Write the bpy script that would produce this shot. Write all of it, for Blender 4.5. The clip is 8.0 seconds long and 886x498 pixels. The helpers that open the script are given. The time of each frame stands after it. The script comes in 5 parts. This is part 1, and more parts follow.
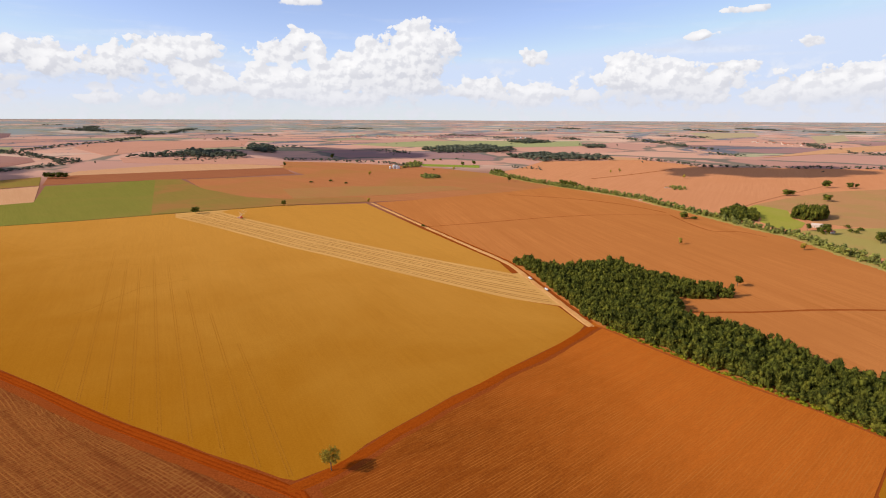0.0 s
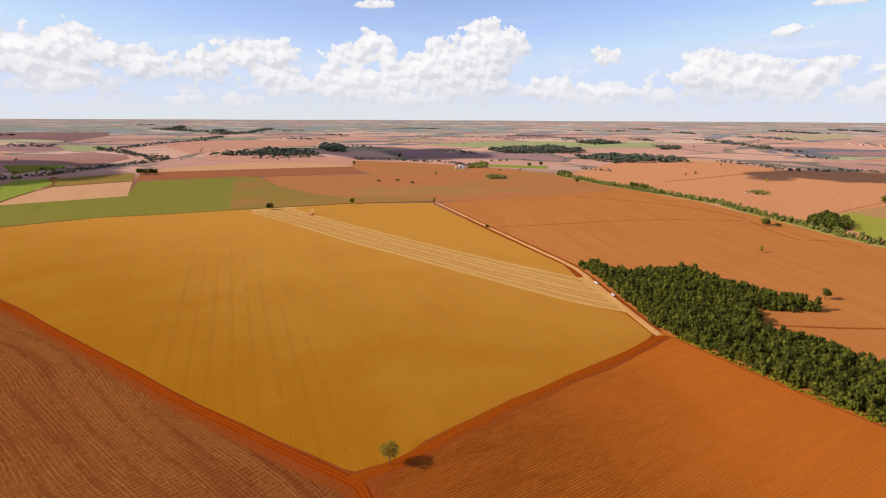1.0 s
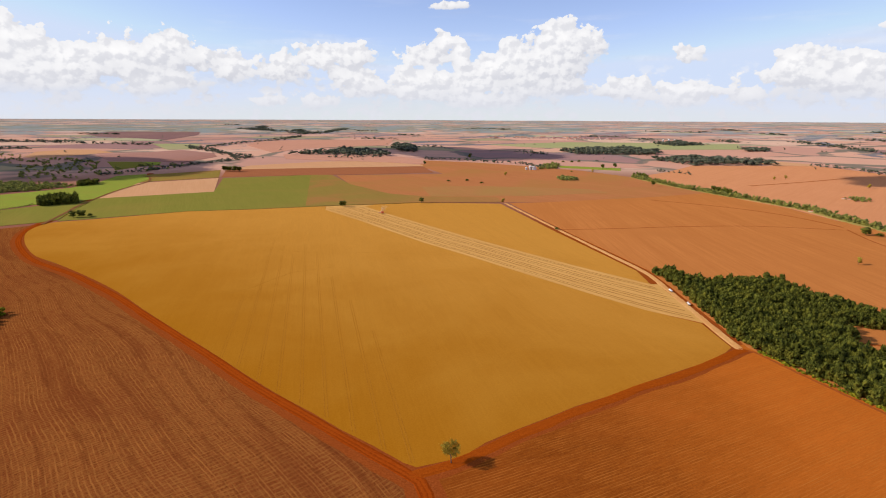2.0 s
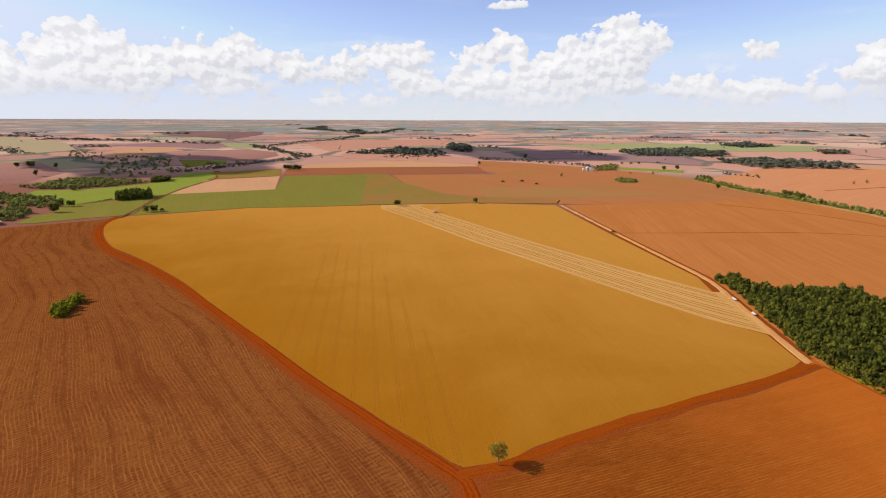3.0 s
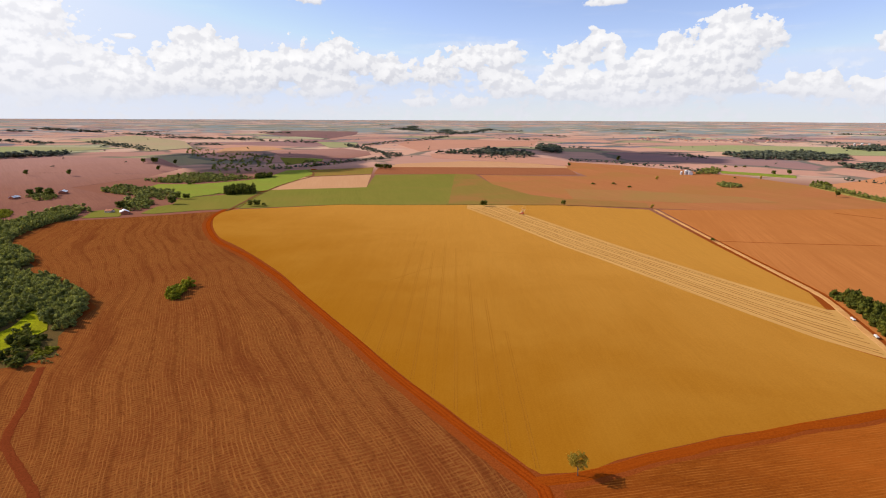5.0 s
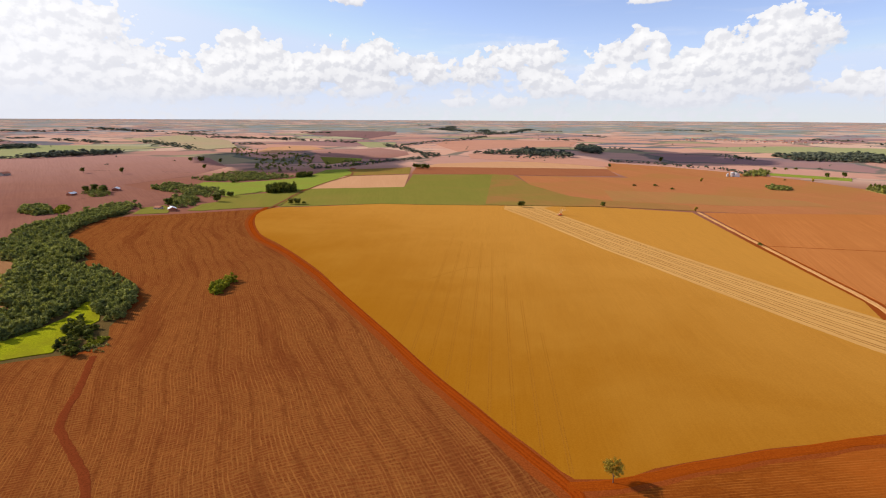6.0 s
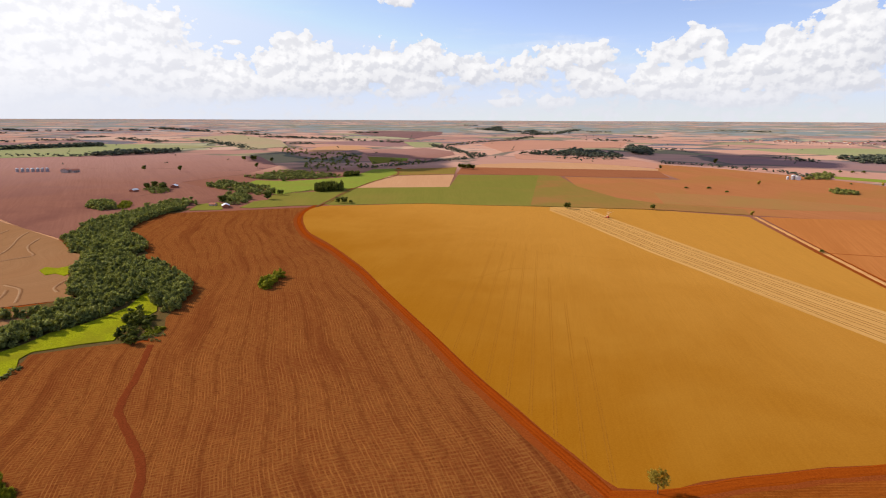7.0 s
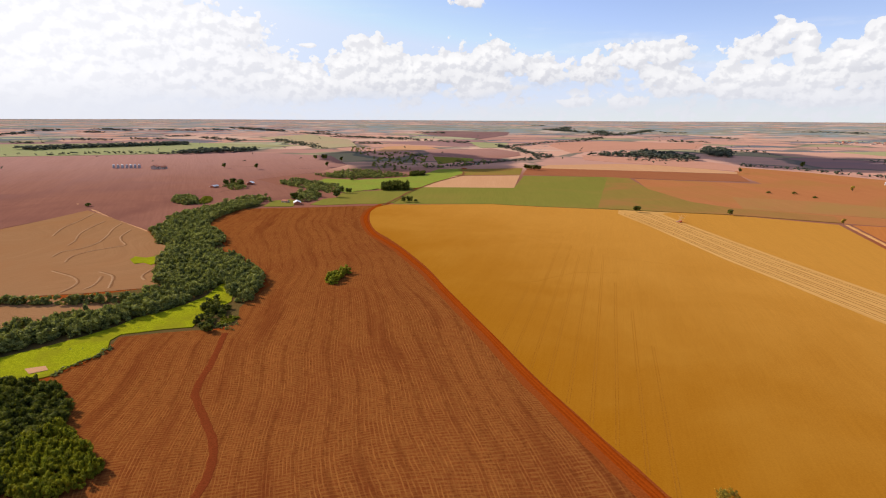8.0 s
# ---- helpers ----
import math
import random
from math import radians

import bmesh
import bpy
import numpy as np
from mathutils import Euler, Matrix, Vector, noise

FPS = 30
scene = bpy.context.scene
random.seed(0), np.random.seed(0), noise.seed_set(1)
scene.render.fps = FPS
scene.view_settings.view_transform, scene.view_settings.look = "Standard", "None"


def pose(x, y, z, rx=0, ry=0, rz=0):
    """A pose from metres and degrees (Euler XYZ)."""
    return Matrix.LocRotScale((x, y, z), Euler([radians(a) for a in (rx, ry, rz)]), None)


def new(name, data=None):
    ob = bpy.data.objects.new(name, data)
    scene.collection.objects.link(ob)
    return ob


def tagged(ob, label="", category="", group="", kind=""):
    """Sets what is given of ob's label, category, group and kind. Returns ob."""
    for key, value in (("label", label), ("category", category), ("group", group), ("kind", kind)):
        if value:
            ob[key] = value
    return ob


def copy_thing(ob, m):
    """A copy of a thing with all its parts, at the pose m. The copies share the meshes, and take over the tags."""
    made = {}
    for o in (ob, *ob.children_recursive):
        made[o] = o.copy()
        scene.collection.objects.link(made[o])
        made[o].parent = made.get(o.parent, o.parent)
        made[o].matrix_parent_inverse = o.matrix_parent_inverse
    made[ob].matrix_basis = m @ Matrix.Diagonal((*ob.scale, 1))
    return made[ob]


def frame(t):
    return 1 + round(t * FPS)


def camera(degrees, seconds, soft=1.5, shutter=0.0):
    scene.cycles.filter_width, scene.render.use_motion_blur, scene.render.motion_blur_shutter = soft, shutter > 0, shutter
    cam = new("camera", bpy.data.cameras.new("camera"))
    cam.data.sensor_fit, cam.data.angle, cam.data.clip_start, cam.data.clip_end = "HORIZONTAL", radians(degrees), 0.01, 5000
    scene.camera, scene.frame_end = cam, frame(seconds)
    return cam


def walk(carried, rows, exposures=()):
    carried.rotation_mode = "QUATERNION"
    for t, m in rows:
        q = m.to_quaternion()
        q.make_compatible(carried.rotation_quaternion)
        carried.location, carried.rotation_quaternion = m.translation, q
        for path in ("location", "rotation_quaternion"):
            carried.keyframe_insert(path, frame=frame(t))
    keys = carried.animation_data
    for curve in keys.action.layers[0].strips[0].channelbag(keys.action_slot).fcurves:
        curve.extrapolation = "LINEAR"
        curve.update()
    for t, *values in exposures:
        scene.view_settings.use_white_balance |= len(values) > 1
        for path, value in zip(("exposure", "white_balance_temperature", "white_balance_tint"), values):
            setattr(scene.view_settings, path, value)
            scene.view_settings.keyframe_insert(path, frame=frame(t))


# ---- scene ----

from mathutils.geometry import delaunay_2d_cdt

# the camera hovers high over the fields and pans to its left
HIGH, PITCH, LEAN = 180.0, -13.65, 0.26
cam = camera(79.15, 8.0, 1.1)
YAWS = [(0.0, 0.0), (0.5, 3.321), (1.0, 6.982), (1.5, 10.865), (2.0, 14.378), (3.5, 22.588), (4.0, 24.885), (4.5, 27.303),
        (6.0, 33.437), (6.5, 35.685), (7.0, 38.241), (7.5, 41.593), (8.0, 45.158)]
walk(cam, [(t, pose(0, 0, HIGH, 90 + PITCH, 0, yaw) @ pose(0, 0, 0, 0, 0, LEAN)) for t, yaw in YAWS], [(0.0, 0.47), (3.5, 0.46), (6.0, 0.50), (8.0, 0.50)])

# ---- sky, sun ----
SUN_AZ, SUN_EL = -106.0, 29.0  # degrees from +y to the right, and above the horizon
sun_dir = Vector((math.sin(radians(SUN_AZ)) * math.cos(radians(SUN_EL)), math.cos(radians(SUN_AZ)) * math.cos(radians(SUN_EL)), math.sin(radians(SUN_EL))))
sun = new("sun", bpy.data.lights.new("sun", "SUN"))
sun.data.energy, sun.data.angle, sun.data.color = 3.6, radians(0.53), (1.0, 0.93, 0.82)
sun.matrix_world = Matrix.Translation((0, 0, 400)) @ sun_dir.to_track_quat("Z", "Y").to_matrix().to_4x4()


class Graph:
    """Short hand for building node trees."""

    def __init__(self, tree):
        self.tree = tree
        tree.nodes.clear()

    def add(self, kind, inputs=None, **settings):
        node = self.tree.nodes.new(kind)
        for key, value in settings.items():
            setattr(node, key, value)
        for key, value in (inputs or {}).items():
            self.feed(node.inputs[key], value)
        return node

    def feed(self, socket, value):
        if isinstance(value, bpy.types.NodeSocket):
            self.tree.links.new(value, socket)
        else:
            socket.default_value = value

    def math(self, op, a, b=0.0, c=0.0, clamp=False):
        node = self.add("ShaderNodeMath", operation=op, use_clamp=clamp)
        for i, v in enumerate((a, b, c)):
            self.feed(node.inputs[i], v)
        return node.outputs[0]

    def vec(self, op, a, b=(0, 0, 0)):
        node = self.add("ShaderNodeVectorMath", operation=op)
        self.feed(node.inputs[0], a)
        self.feed(node.inputs[1], b)
        return node.outputs["Value" if op in ("DOT_PRODUCT", "LENGTH") else "Vector"]

    def mix(self, f, a, b):
        node = self.add("ShaderNodeMix", data_type="RGBA")
        self.feed(node.inputs[0], f)
        for i, v in ((6, a), (7, b)):
            self.feed(node.inputs[i], (*v, 1) if isinstance(v, tuple) and len(v) == 3 else v)
        return node.outputs[2]

    def noise(self, v, scale, detail=3.0, rough=0.55, distort=0.0):
        return self.add("ShaderNodeTexNoise", {"Vector": v, "Scale": scale, "Detail": detail, "Roughness": rough, "Distortion": distort}).outputs[0]

    def span(self, v, lo, hi, a=0.0, b=1.0):
        node = self.add("ShaderNodeMapRange", {0: v, 1: lo, 2: hi, 3: a, 4: b}, interpolation_type="SMOOTHSTEP")
        return node.outputs[0]


# cumulus heaps: azimuth, elevation, half width, half height, in degrees
CLOUDS_WEST = [(-73.1, 6.7, 5.8, 2.8), (-78.8, 4.5, 6.4, 3.6), (-66.3, 4.6, 4.0, 2.8), (-68.6, 6.5, 4.8, 2.4), (-73.8, 8.0, 2.6, 1.3),
               (-82.1, 2.6, 4.8, 2.7), (-68.8, 8.5, 2.4, 0.9), (-64.7, 8.4, 1.5, 0.6), (-58.8, 3.8, 3.0, 1.2), (-52.9, 4.2, 4.2, 2.4),
               (-52.8, 6.5, 2.0, 1.3), (-47.8, 4.2, 3.4, 1.9), (-58.6, 6.9, 0.6, 0.2), (-92.0, 5.0, 7.0, 4.0),
               (-84.0, 7.5, 7.5, 3.0), (-77.0, 2.4, 7.0, 2.0), (-63.0, 2.6, 4.5, 1.5), (-70.5, 4.6, 4.5, 2.6)]
CLOUDS_MIDDLE = [(-39.8, 6.4, 1.7, 1.2), (-41.4, 4.5, 3.4, 1.9), (-44.0, 5.6, 1.7, 1.1), (-37.2, 5.6, 1.1, 0.5), (-35.2, 4.5, 1.8, 1.3),
                 (-30.3, 4.4, 2.4, 1.4), (-26.7, 6.0, 2.8, 1.1), (-22.8, 6.3, 1.6, 0.9), (-24.5, 4.3, 1.8, 1.1), (-22.0, 3.5, 1.1, 1.0),
                 (-16.1, 6.3, 2.4, 1.1), (-14.4, 7.6, 1.0, 1.0), (-12.6, 6.2, 1.0, 1.0), (-17.8, 3.6, 1.8, 1.3), (-14.9, 3.5, 1.7, 1.0),
                 (-42.8, 11.0, 1.8, 0.6), (-13.8, 10.8, 2.1, 0.4)]
CLOUDS_EAST = [(-2.6, 5.8, 2.9, 2.7), (-5.5, 4.2, 2.9, 1.7), (-2.9, 8.0, 1.7, 1.3), (0.0, 6.9, 1.4, 1.0), (-7.4, 6.3, 1.4, 1.3), (-8.9, 4.9, 3.4, 1.3),
               (-11.4, 3.4, 2.8, 1.1), (9.0, 5.9, 1.3, 0.8), (4.0, 3.4, 1.7, 0.8), (8.9, 2.6, 2.8, 0.8), (18.0, 4.9, 2.1, 1.4), (20.2, 3.3, 5.6, 1.3),
               (22.1, 4.3, 1.5, 1.1), (26.0, 3.6, 1.8, 0.9), (27.7, 4.8, 1.8, 0.4), (33.5, 2.7, 2.8, 1.2), (36.9, 3.2, 2.8, 1.4), (24.0, 7.4, 1.3, 0.4),
               (28.2, 9.4, 2.0, 0.3), (32.8, 6.5, 0.9, 0.4), (43.0, 3.2, 4.0, 1.6)]

world = bpy.data.worlds.new("sky")
scene.world = world
world.use_nodes = True
g = Graph(world.node_tree)
way = g.add("ShaderNodeTexCoord").outputs["Generated"]
xyz = g.add("ShaderNodeSeparateXYZ", {0: way})
azimuth = g.math("MULTIPLY", g.math("ARCTAN2", xyz.outputs[0], xyz.outputs[1]), 57.29578)
elevation = g.math("MULTIPLY", g.math("ARCSINE", xyz.outputs[2]), 57.29578)
spot = g.add("ShaderNodeCombineXYZ", {0: azimuth, 1: elevation, 2: 0.0}).outputs[0]
heap, lean, total = 0.0, 0.0, 0.05
chance = random.Random(14)
CLOUDS_LOW = [(-98 + 5.4 * i + chance.uniform(-2, 2), chance.uniform(1.4, 3.4), chance.uniform(1.2, 3.0), chance.uniform(0.5, 1.0)) for i in range(28)]
for a, e, w, h in CLOUDS_WEST + CLOUDS_MIDDLE + CLOUDS_EAST + CLOUDS_LOW:
    d = g.vec("MULTIPLY", g.vec("SUBTRACT", spot, (a, e, 0)), (0.71 / w, 0.71 / h, 0))
    weight = g.math("POWER", 2.0, g.math("MULTIPLY", g.vec("DOT_PRODUCT", d, d), -1.5))
    heap = g.math("MAXIMUM", heap, weight)
    total = g.math("ADD", total, weight)
    lean = g.math("MULTIPLY_ADD", g.vec("DOT_PRODUCT", d, (-0.3, 0.9, 0)), weight, lean)
lean = g.math("DIVIDE", lean, total)  # 1 towards the lit heads, -1 towards the shaded bases
heap = g.math("ADD", g.math("MULTIPLY", heap, 0.8), g.math("MULTIPLY", g.math("MINIMUM", total, 1.6), 0.3))


def billow(shift, detail=6.0):
    """Puffy noise over the sky, shifted towards the sun."""
    at = g.vec("MULTIPLY", g.vec("ADD", spot, shift), (0.9, 1.1, 1.0))
    big = g.noise(at, 0.75, detail, 0.56, 0.1)
    puff = g.add("ShaderNodeTexVoronoi", {"Vector": g.vec("ADD", at, (3.1, 1.7, 0)), "Scale": 1.1, "Detail": detail - 3.0, "Roughness": 0.5}, feature="SMOOTH_F1").outputs[0]
    return g.math("SUBTRACT", big, g.math("MULTIPLY", puff, 0.42))


here, soft, sunward = billow((0, 0, 0), 6.0), billow((0, 0, 0), 5.5), billow((-0.32, 0.5, 0), 5.5)
rag = g.math("MULTIPLY", g.math("ADD", here, -0.30), 1.45)
body_of_cloud = g.math("ADD", heap, rag)
cover = g.math("MULTIPLY", g.span(body_of_cloud, 0.40, g.math("SUBTRACT", 0.80, g.math("MULTIPLY", g.span(lean, -0.7, 0.3), 0.3))), g.span(lean, -0.95, -0.3, 0.35, 1.0))
# thin veils and a bank of distant cloud that melts into the haze
bank = g.math("MULTIPLY", g.span(g.math("ADD", g.noise(g.vec("MULTIPLY", spot, (0.22, 0.5, 0)), 1.0, 7.0, 0.6), g.math("MULTIPLY", here, 0.9)), 0.62, 0.82), g.span(elevation, 6.2, 2.4))
veil = g.math("MULTIPLY", g.span(g.noise(g.vec("MULTIPLY", spot, (0.06, 0.5, 0)), 1.0, 4.0, 0.55), 0.5, 0.75), g.span(elevation, 14.0, 5.0, 0.0, 0.5))
veil = g.math("MAXIMUM", veil, g.math("MULTIPLY", g.math("MULTIPLY", g.span(azimuth, -60.0, -72.0), g.span(elevation, 9.5, 6.5)), 0.65))
overcast = g.math("MAXIMUM", cover, g.math("MAXIMUM", g.math("MULTIPLY", bank, 0.85), veil))
sky = g.add("ShaderNodeTexSky", sky_type="NISHITA", sun_disc=False, sun_elevation=radians(SUN_EL), sun_rotation=radians(SUN_AZ), altitude=700.0, air_density=1.0, dust_density=0.35, ozone_density=3.0)
blue = g.vec("MINIMUM", g.vec("MULTIPLY", sky.outputs[0], (0.142, 0.117, 0.126)), (0.465, 0.54, 0.69))
relief = g.math("SUBTRACT", soft, sunward)
light_side = g.math("ADD", g.math("MULTIPLY", g.span(relief, -0.17, 0.09), 0.42), g.math("MULTIPLY", g.span(lean, -0.75, 0.4), 0.58))
deep = g.span(body_of_cloud, 0.5, 1.5)
lit = g.math("MULTIPLY", g.math("ADD", g.math("MULTIPLY", light_side, 0.62), 0.38), g.math("ADD", 0.82, g.math("MULTIPLY", deep, 0.18)))
cloud_tone = g.mix(g.math("MULTIPLY", lit, 1.0, clamp=True), (0.40, 0.425, 0.53), (1.03, 1.02, 1.02))
low_haze = g.span(elevation, 5.0, -0.5)
cloud_tone = g.mix(g.math("MULTIPLY", low_haze, 0.35), cloud_tone, (0.78, 0.785, 0.835))
clouded = g.mix(overcast, blue, g.vec("MULTIPLY", cloud_tone, (0.71, 0.71, 0.715)))
glow = g.math("MULTIPLY", g.span(azimuth, -48.0, -84.0), 0.55)  # the sky whitens towards the sun
clouded = g.mix(glow, clouded, (0.745, 0.745, 0.785))
hazy = g.vec("MULTIPLY", (0.78, 0.795, 0.87), (0.72, 0.72, 0.72))
final = g.mix(g.math("MULTIPLY", g.span(elevation, 4.2, 0.0), 0.72), clouded, hazy)
back = g.add("ShaderNodeBackground", {0: final, 1: 1.0})
g.add("ShaderNodeOutputWorld", {0: back.outputs[0]})


# ---- materials ----
def material(name):
    m = bpy.data.materials.new(name)
    m.use_nodes = True
    return m, Graph(m.node_tree)


def finish(g, colour, rough=0.9, bump=None, depth=0.1, metal=0.0, spec=0.0):
    shader = g.add("ShaderNodeBsdfPrincipled", {"Base Color": colour, "Roughness": rough, "Metallic": metal, "Specular IOR Level": spec})
    if bump is not None:
        g.feed(shader.inputs["Normal"], g.add("ShaderNodeBump", {"Height": bump, "Distance": depth, "Strength": 1.0}).outputs[0])
    g.add("ShaderNodeOutputMaterial", {0: shader.outputs[0]})
    return shader


def soil(name, dark, light, patch, rows=None, period=2.0, streak=0.6, blotch=90.0, amount=0.5, bend=0.0, depth=0.12, dash=0.03, lines=None, wobble=7.0, fade=None, terraces=False):
    """Worked earth or crop: rows along a heading, blotches and grain, all in metres."""
    m, g = material(name)
    at = g.add("ShaderNodeTexCoord").outputs["Object"]
    grain = g.noise(at, 0.9, 4.0, 0.7)
    stain = g.noise(at, 1.0 / blotch, 5.0, 0.6, 0.4)
    fine = grain
    if rows is not None:
        bent = at
        if bend:
            wob = g.add("ShaderNodeTexNoise", {"Vector": at, "Scale": 1 / 260.0, "Detail": 1.0}).outputs[1]
            bent = g.vec("ADD", at, g.vec("MULTIPLY", g.vec("SUBTRACT", wob, (0.5, 0.5, 0.5)), (bend, bend, 0)))
        turned = g.add("ShaderNodeVectorRotate", {"Vector": bent, "Angle": radians(rows)}, rotation_type="Z_AXIS").outputs[0]
        fine = g.noise(g.vec("MULTIPLY", turned, (1.0 / period, dash / period, 0)), 1.0, 5.0, 0.66)
        wide = g.noise(g.vec("MULTIPLY", turned, (0.11 / period, 0.004 / period, 0)), 1.0, 3.0, 0.6)
        fine = g.math("ADD", g.math("MULTIPLY", fine, 0.7), g.math("MULTIPLY", wide, 0.3))
    tone = g.span(g.math("ADD", g.math("MULTIPLY", fine, streak), g.math("MULTIPLY", grain, 1.0 - streak)), 0.32, 0.68)
    colour = g.mix(tone, dark, light)
    colour = g.mix(g.math("MULTIPLY", g.span(stain, 0.42, 0.68), amount), colour, patch)
    # blends towards a paler tone along a heading, as painted haze on some fields
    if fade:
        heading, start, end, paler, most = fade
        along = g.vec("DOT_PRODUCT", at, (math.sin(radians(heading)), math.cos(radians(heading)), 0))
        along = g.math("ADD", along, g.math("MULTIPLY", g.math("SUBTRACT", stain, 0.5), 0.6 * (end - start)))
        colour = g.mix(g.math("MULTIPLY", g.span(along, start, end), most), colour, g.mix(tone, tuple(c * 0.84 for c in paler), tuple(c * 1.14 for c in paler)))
    if lines:
        gap, share, straw = lines
        wave = g.add("ShaderNodeTexWave", {"Vector": turned, "Scale": 0.3142 / gap, "Distortion": wobble, "Detail": 5.0, "Detail Scale": 0.3, "Detail Roughness": 0.6}, bands_direction="X").outputs[1]
        broken = g.noise(g.vec("MULTIPLY", turned, (0.2, 0.035, 0)), 1.0, 6.0, 0.75)
        weave = g.noise(g.vec("MULTIPLY", turned, (0.16, 1.1, 0)), 1.0, 3.0, 0.6)
        colour = g.mix(g.math("MULTIPLY", g.span(weave, 0.44, 0.66), 0.42 if terraces else 0.12), colour, tuple(c * 0.75 for c in straw))
        colour = g.mix(g.math("MULTIPLY", g.math("MULTIPLY", g.span(wave, 0.62, 0.98), g.span(broken, 0.40, 0.62)), share), colour, straw)
        if terraces:
            # wheel marks of the drill that cross the stubble rows
            across = g.add("ShaderNodeTexWave", {"Vector": turned, "Scale": 0.3142 / 2.7, "Distortion": 2.5, "Detail": 4.0, "Detail Scale": 0.25, "Detail Roughness": 0.6}, bands_direction="Y").outputs[1]
            colour = g.mix(g.math("MULTIPLY", g.math("MULTIPLY", g.span(across, 0.55, 0.95), g.span(broken, 0.60, 0.44)), 0.34), colour, tuple(c * 0.8 for c in straw))
            # darker bare bands that follow the lie of the slope
            terrace = g.noise(g.vec("MULTIPLY", turned, (0.05, 0.0035, 0)), 1.0, 4.0, 0.6)
            colour = g.mix(g.math("MULTIPLY", g.span(terrace, 0.51, 0.66), 0.45), colour, tuple(c * 1.2 for c in dark))
            strand = g.add("ShaderNodeTexWave", {"Vector": turned, "Scale": 0.3142 / 15.0, "Distortion": 4.0, "Detail": 3.0, "Detail Scale": 0.15}, bands_direction="X").outputs[1]
            colour = g.mix(g.math("MULTIPLY", g.math("MULTIPLY", g.span(strand, 0.84, 0.99), g.span(broken, 0.60, 0.42)), 0.36), colour, dark)
    finish(g, colour, 0.95, g.math("ADD", fine, g.math("MULTIPLY", grain, 0.4)), depth)
    return m


def plain(name, colour, rough=0.6, metal=0.0, vary=0.15, scale=1.5):
    m, g = material(name)
    at = g.add("ShaderNodeTexCoord").outputs["Object"]
    n = g.noise(at, scale, 4.0, 0.6)
    finish(g, g.mix(g.span(n, 0.3, 0.7), tuple(c * (1 - vary) for c in colour), tuple(min(1, c * (1 + vary)) for c in colour)), rough, n, 0.01, metal, 0.4)
    return m


def foliage(name, shade, bright, hue):
    m, g = material(name)
    at = g.add("ShaderNodeTexCoord").outputs["Object"]
    isle = g.add("ShaderNodeNewGeometry").outputs["Random Per Island"]
    leaf = g.noise(at, 2.2, 3.0, 0.75)
    tree = g.noise(at, 0.11, 2.0, 0.5)
    tone = g.span(g.math("ADD", g.math("MULTIPLY", isle, 0.55), g.math("MULTIPLY", leaf, 0.6)), 0.2, 0.95)
    colour = g.mix(tone, shade, bright)
    colour = g.mix(g.math("MULTIPLY", g.span(tree, 0.42, 0.66), 0.75), colour, g.mix(tone, tuple(c * 0.45 for c in hue), hue))
    shader = finish(g, colour, 0.8, leaf, 0.6, 0.0, 0.06)
    through_leaf = g.add("ShaderNodeBsdfTranslucent", {0: g.vec("MULTIPLY", colour, (1.1, 1.15, 0.6))})
    both = g.add("ShaderNodeMixShader", {0: 0.28, 1: shader.outputs[0], 2: through_leaf.outputs[0]})
    g.tree.links.new(both.outputs[0], [n for n in g.tree.nodes if n.type == "OUTPUT_MATERIAL"][0].inputs[0])
    return m


# crop and tramlines fade paler farther off: haze put into the colour
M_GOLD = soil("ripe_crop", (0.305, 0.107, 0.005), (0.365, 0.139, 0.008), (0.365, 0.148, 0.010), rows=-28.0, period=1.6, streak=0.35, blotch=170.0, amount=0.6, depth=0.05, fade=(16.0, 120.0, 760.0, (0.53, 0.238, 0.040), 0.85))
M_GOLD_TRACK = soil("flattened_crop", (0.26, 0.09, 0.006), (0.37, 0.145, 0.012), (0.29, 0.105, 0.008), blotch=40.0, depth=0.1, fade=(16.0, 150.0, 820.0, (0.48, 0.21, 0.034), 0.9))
M_STUBBLE = soil("cut_straw", (0.50, 0.245, 0.062), (0.64, 0.35, 0.105), (0.58, 0.30, 0.085), rows=-51.0, period=2.4, streak=0.8, blotch=60.0, depth=0.06, dash=0.02)
# dark tone paints the stubble's shadow lines onto nearly flat straw windrows
M_WINDROW = soil("shaded_windrow", (0.22, 0.085, 0.016), (0.36, 0.16, 0.038), (0.30, 0.125, 0.028), blotch=30.0, depth=0.1)
M_RESIDUE = soil("stubble_on_red_soil", (0.11, 0.0229, 0.00668), (0.282, 0.0821, 0.0181), (0.163, 0.0353, 0.00958), rows=-58.0, period=1.1, streak=0.55, blotch=70.0, amount=0.7, bend=85.0, depth=0.2, dash=0.16, lines=(2.0, 0.45, (0.43, 0.171, 0.0362)), wobble=3.2, terraces=True)
M_TILLED = soil("tilled_red_soil", (0.135, 0.027, 0.004), (0.29, 0.074, 0.009), (0.26, 0.058, 0.008), rows=50.0, period=0.8, streak=0.6, blotch=120.0, amount=0.5, depth=0.12, dash=0.08, lines=(1.9, 0.5, (0.46, 0.155, 0.026)), wobble=2.4, fade=(80.0, 30.0, 230.0, (0.51, 0.128, 0.015), 0.75))
M_ORANGE = soil("orange_field", (0.39, 0.126, 0.028), (0.55, 0.20, 0.055), (0.44, 0.152, 0.038), rows=-12.0, period=2.6, streak=0.62, blotch=160.0, amount=0.7, depth=0.1, dash=0.015)
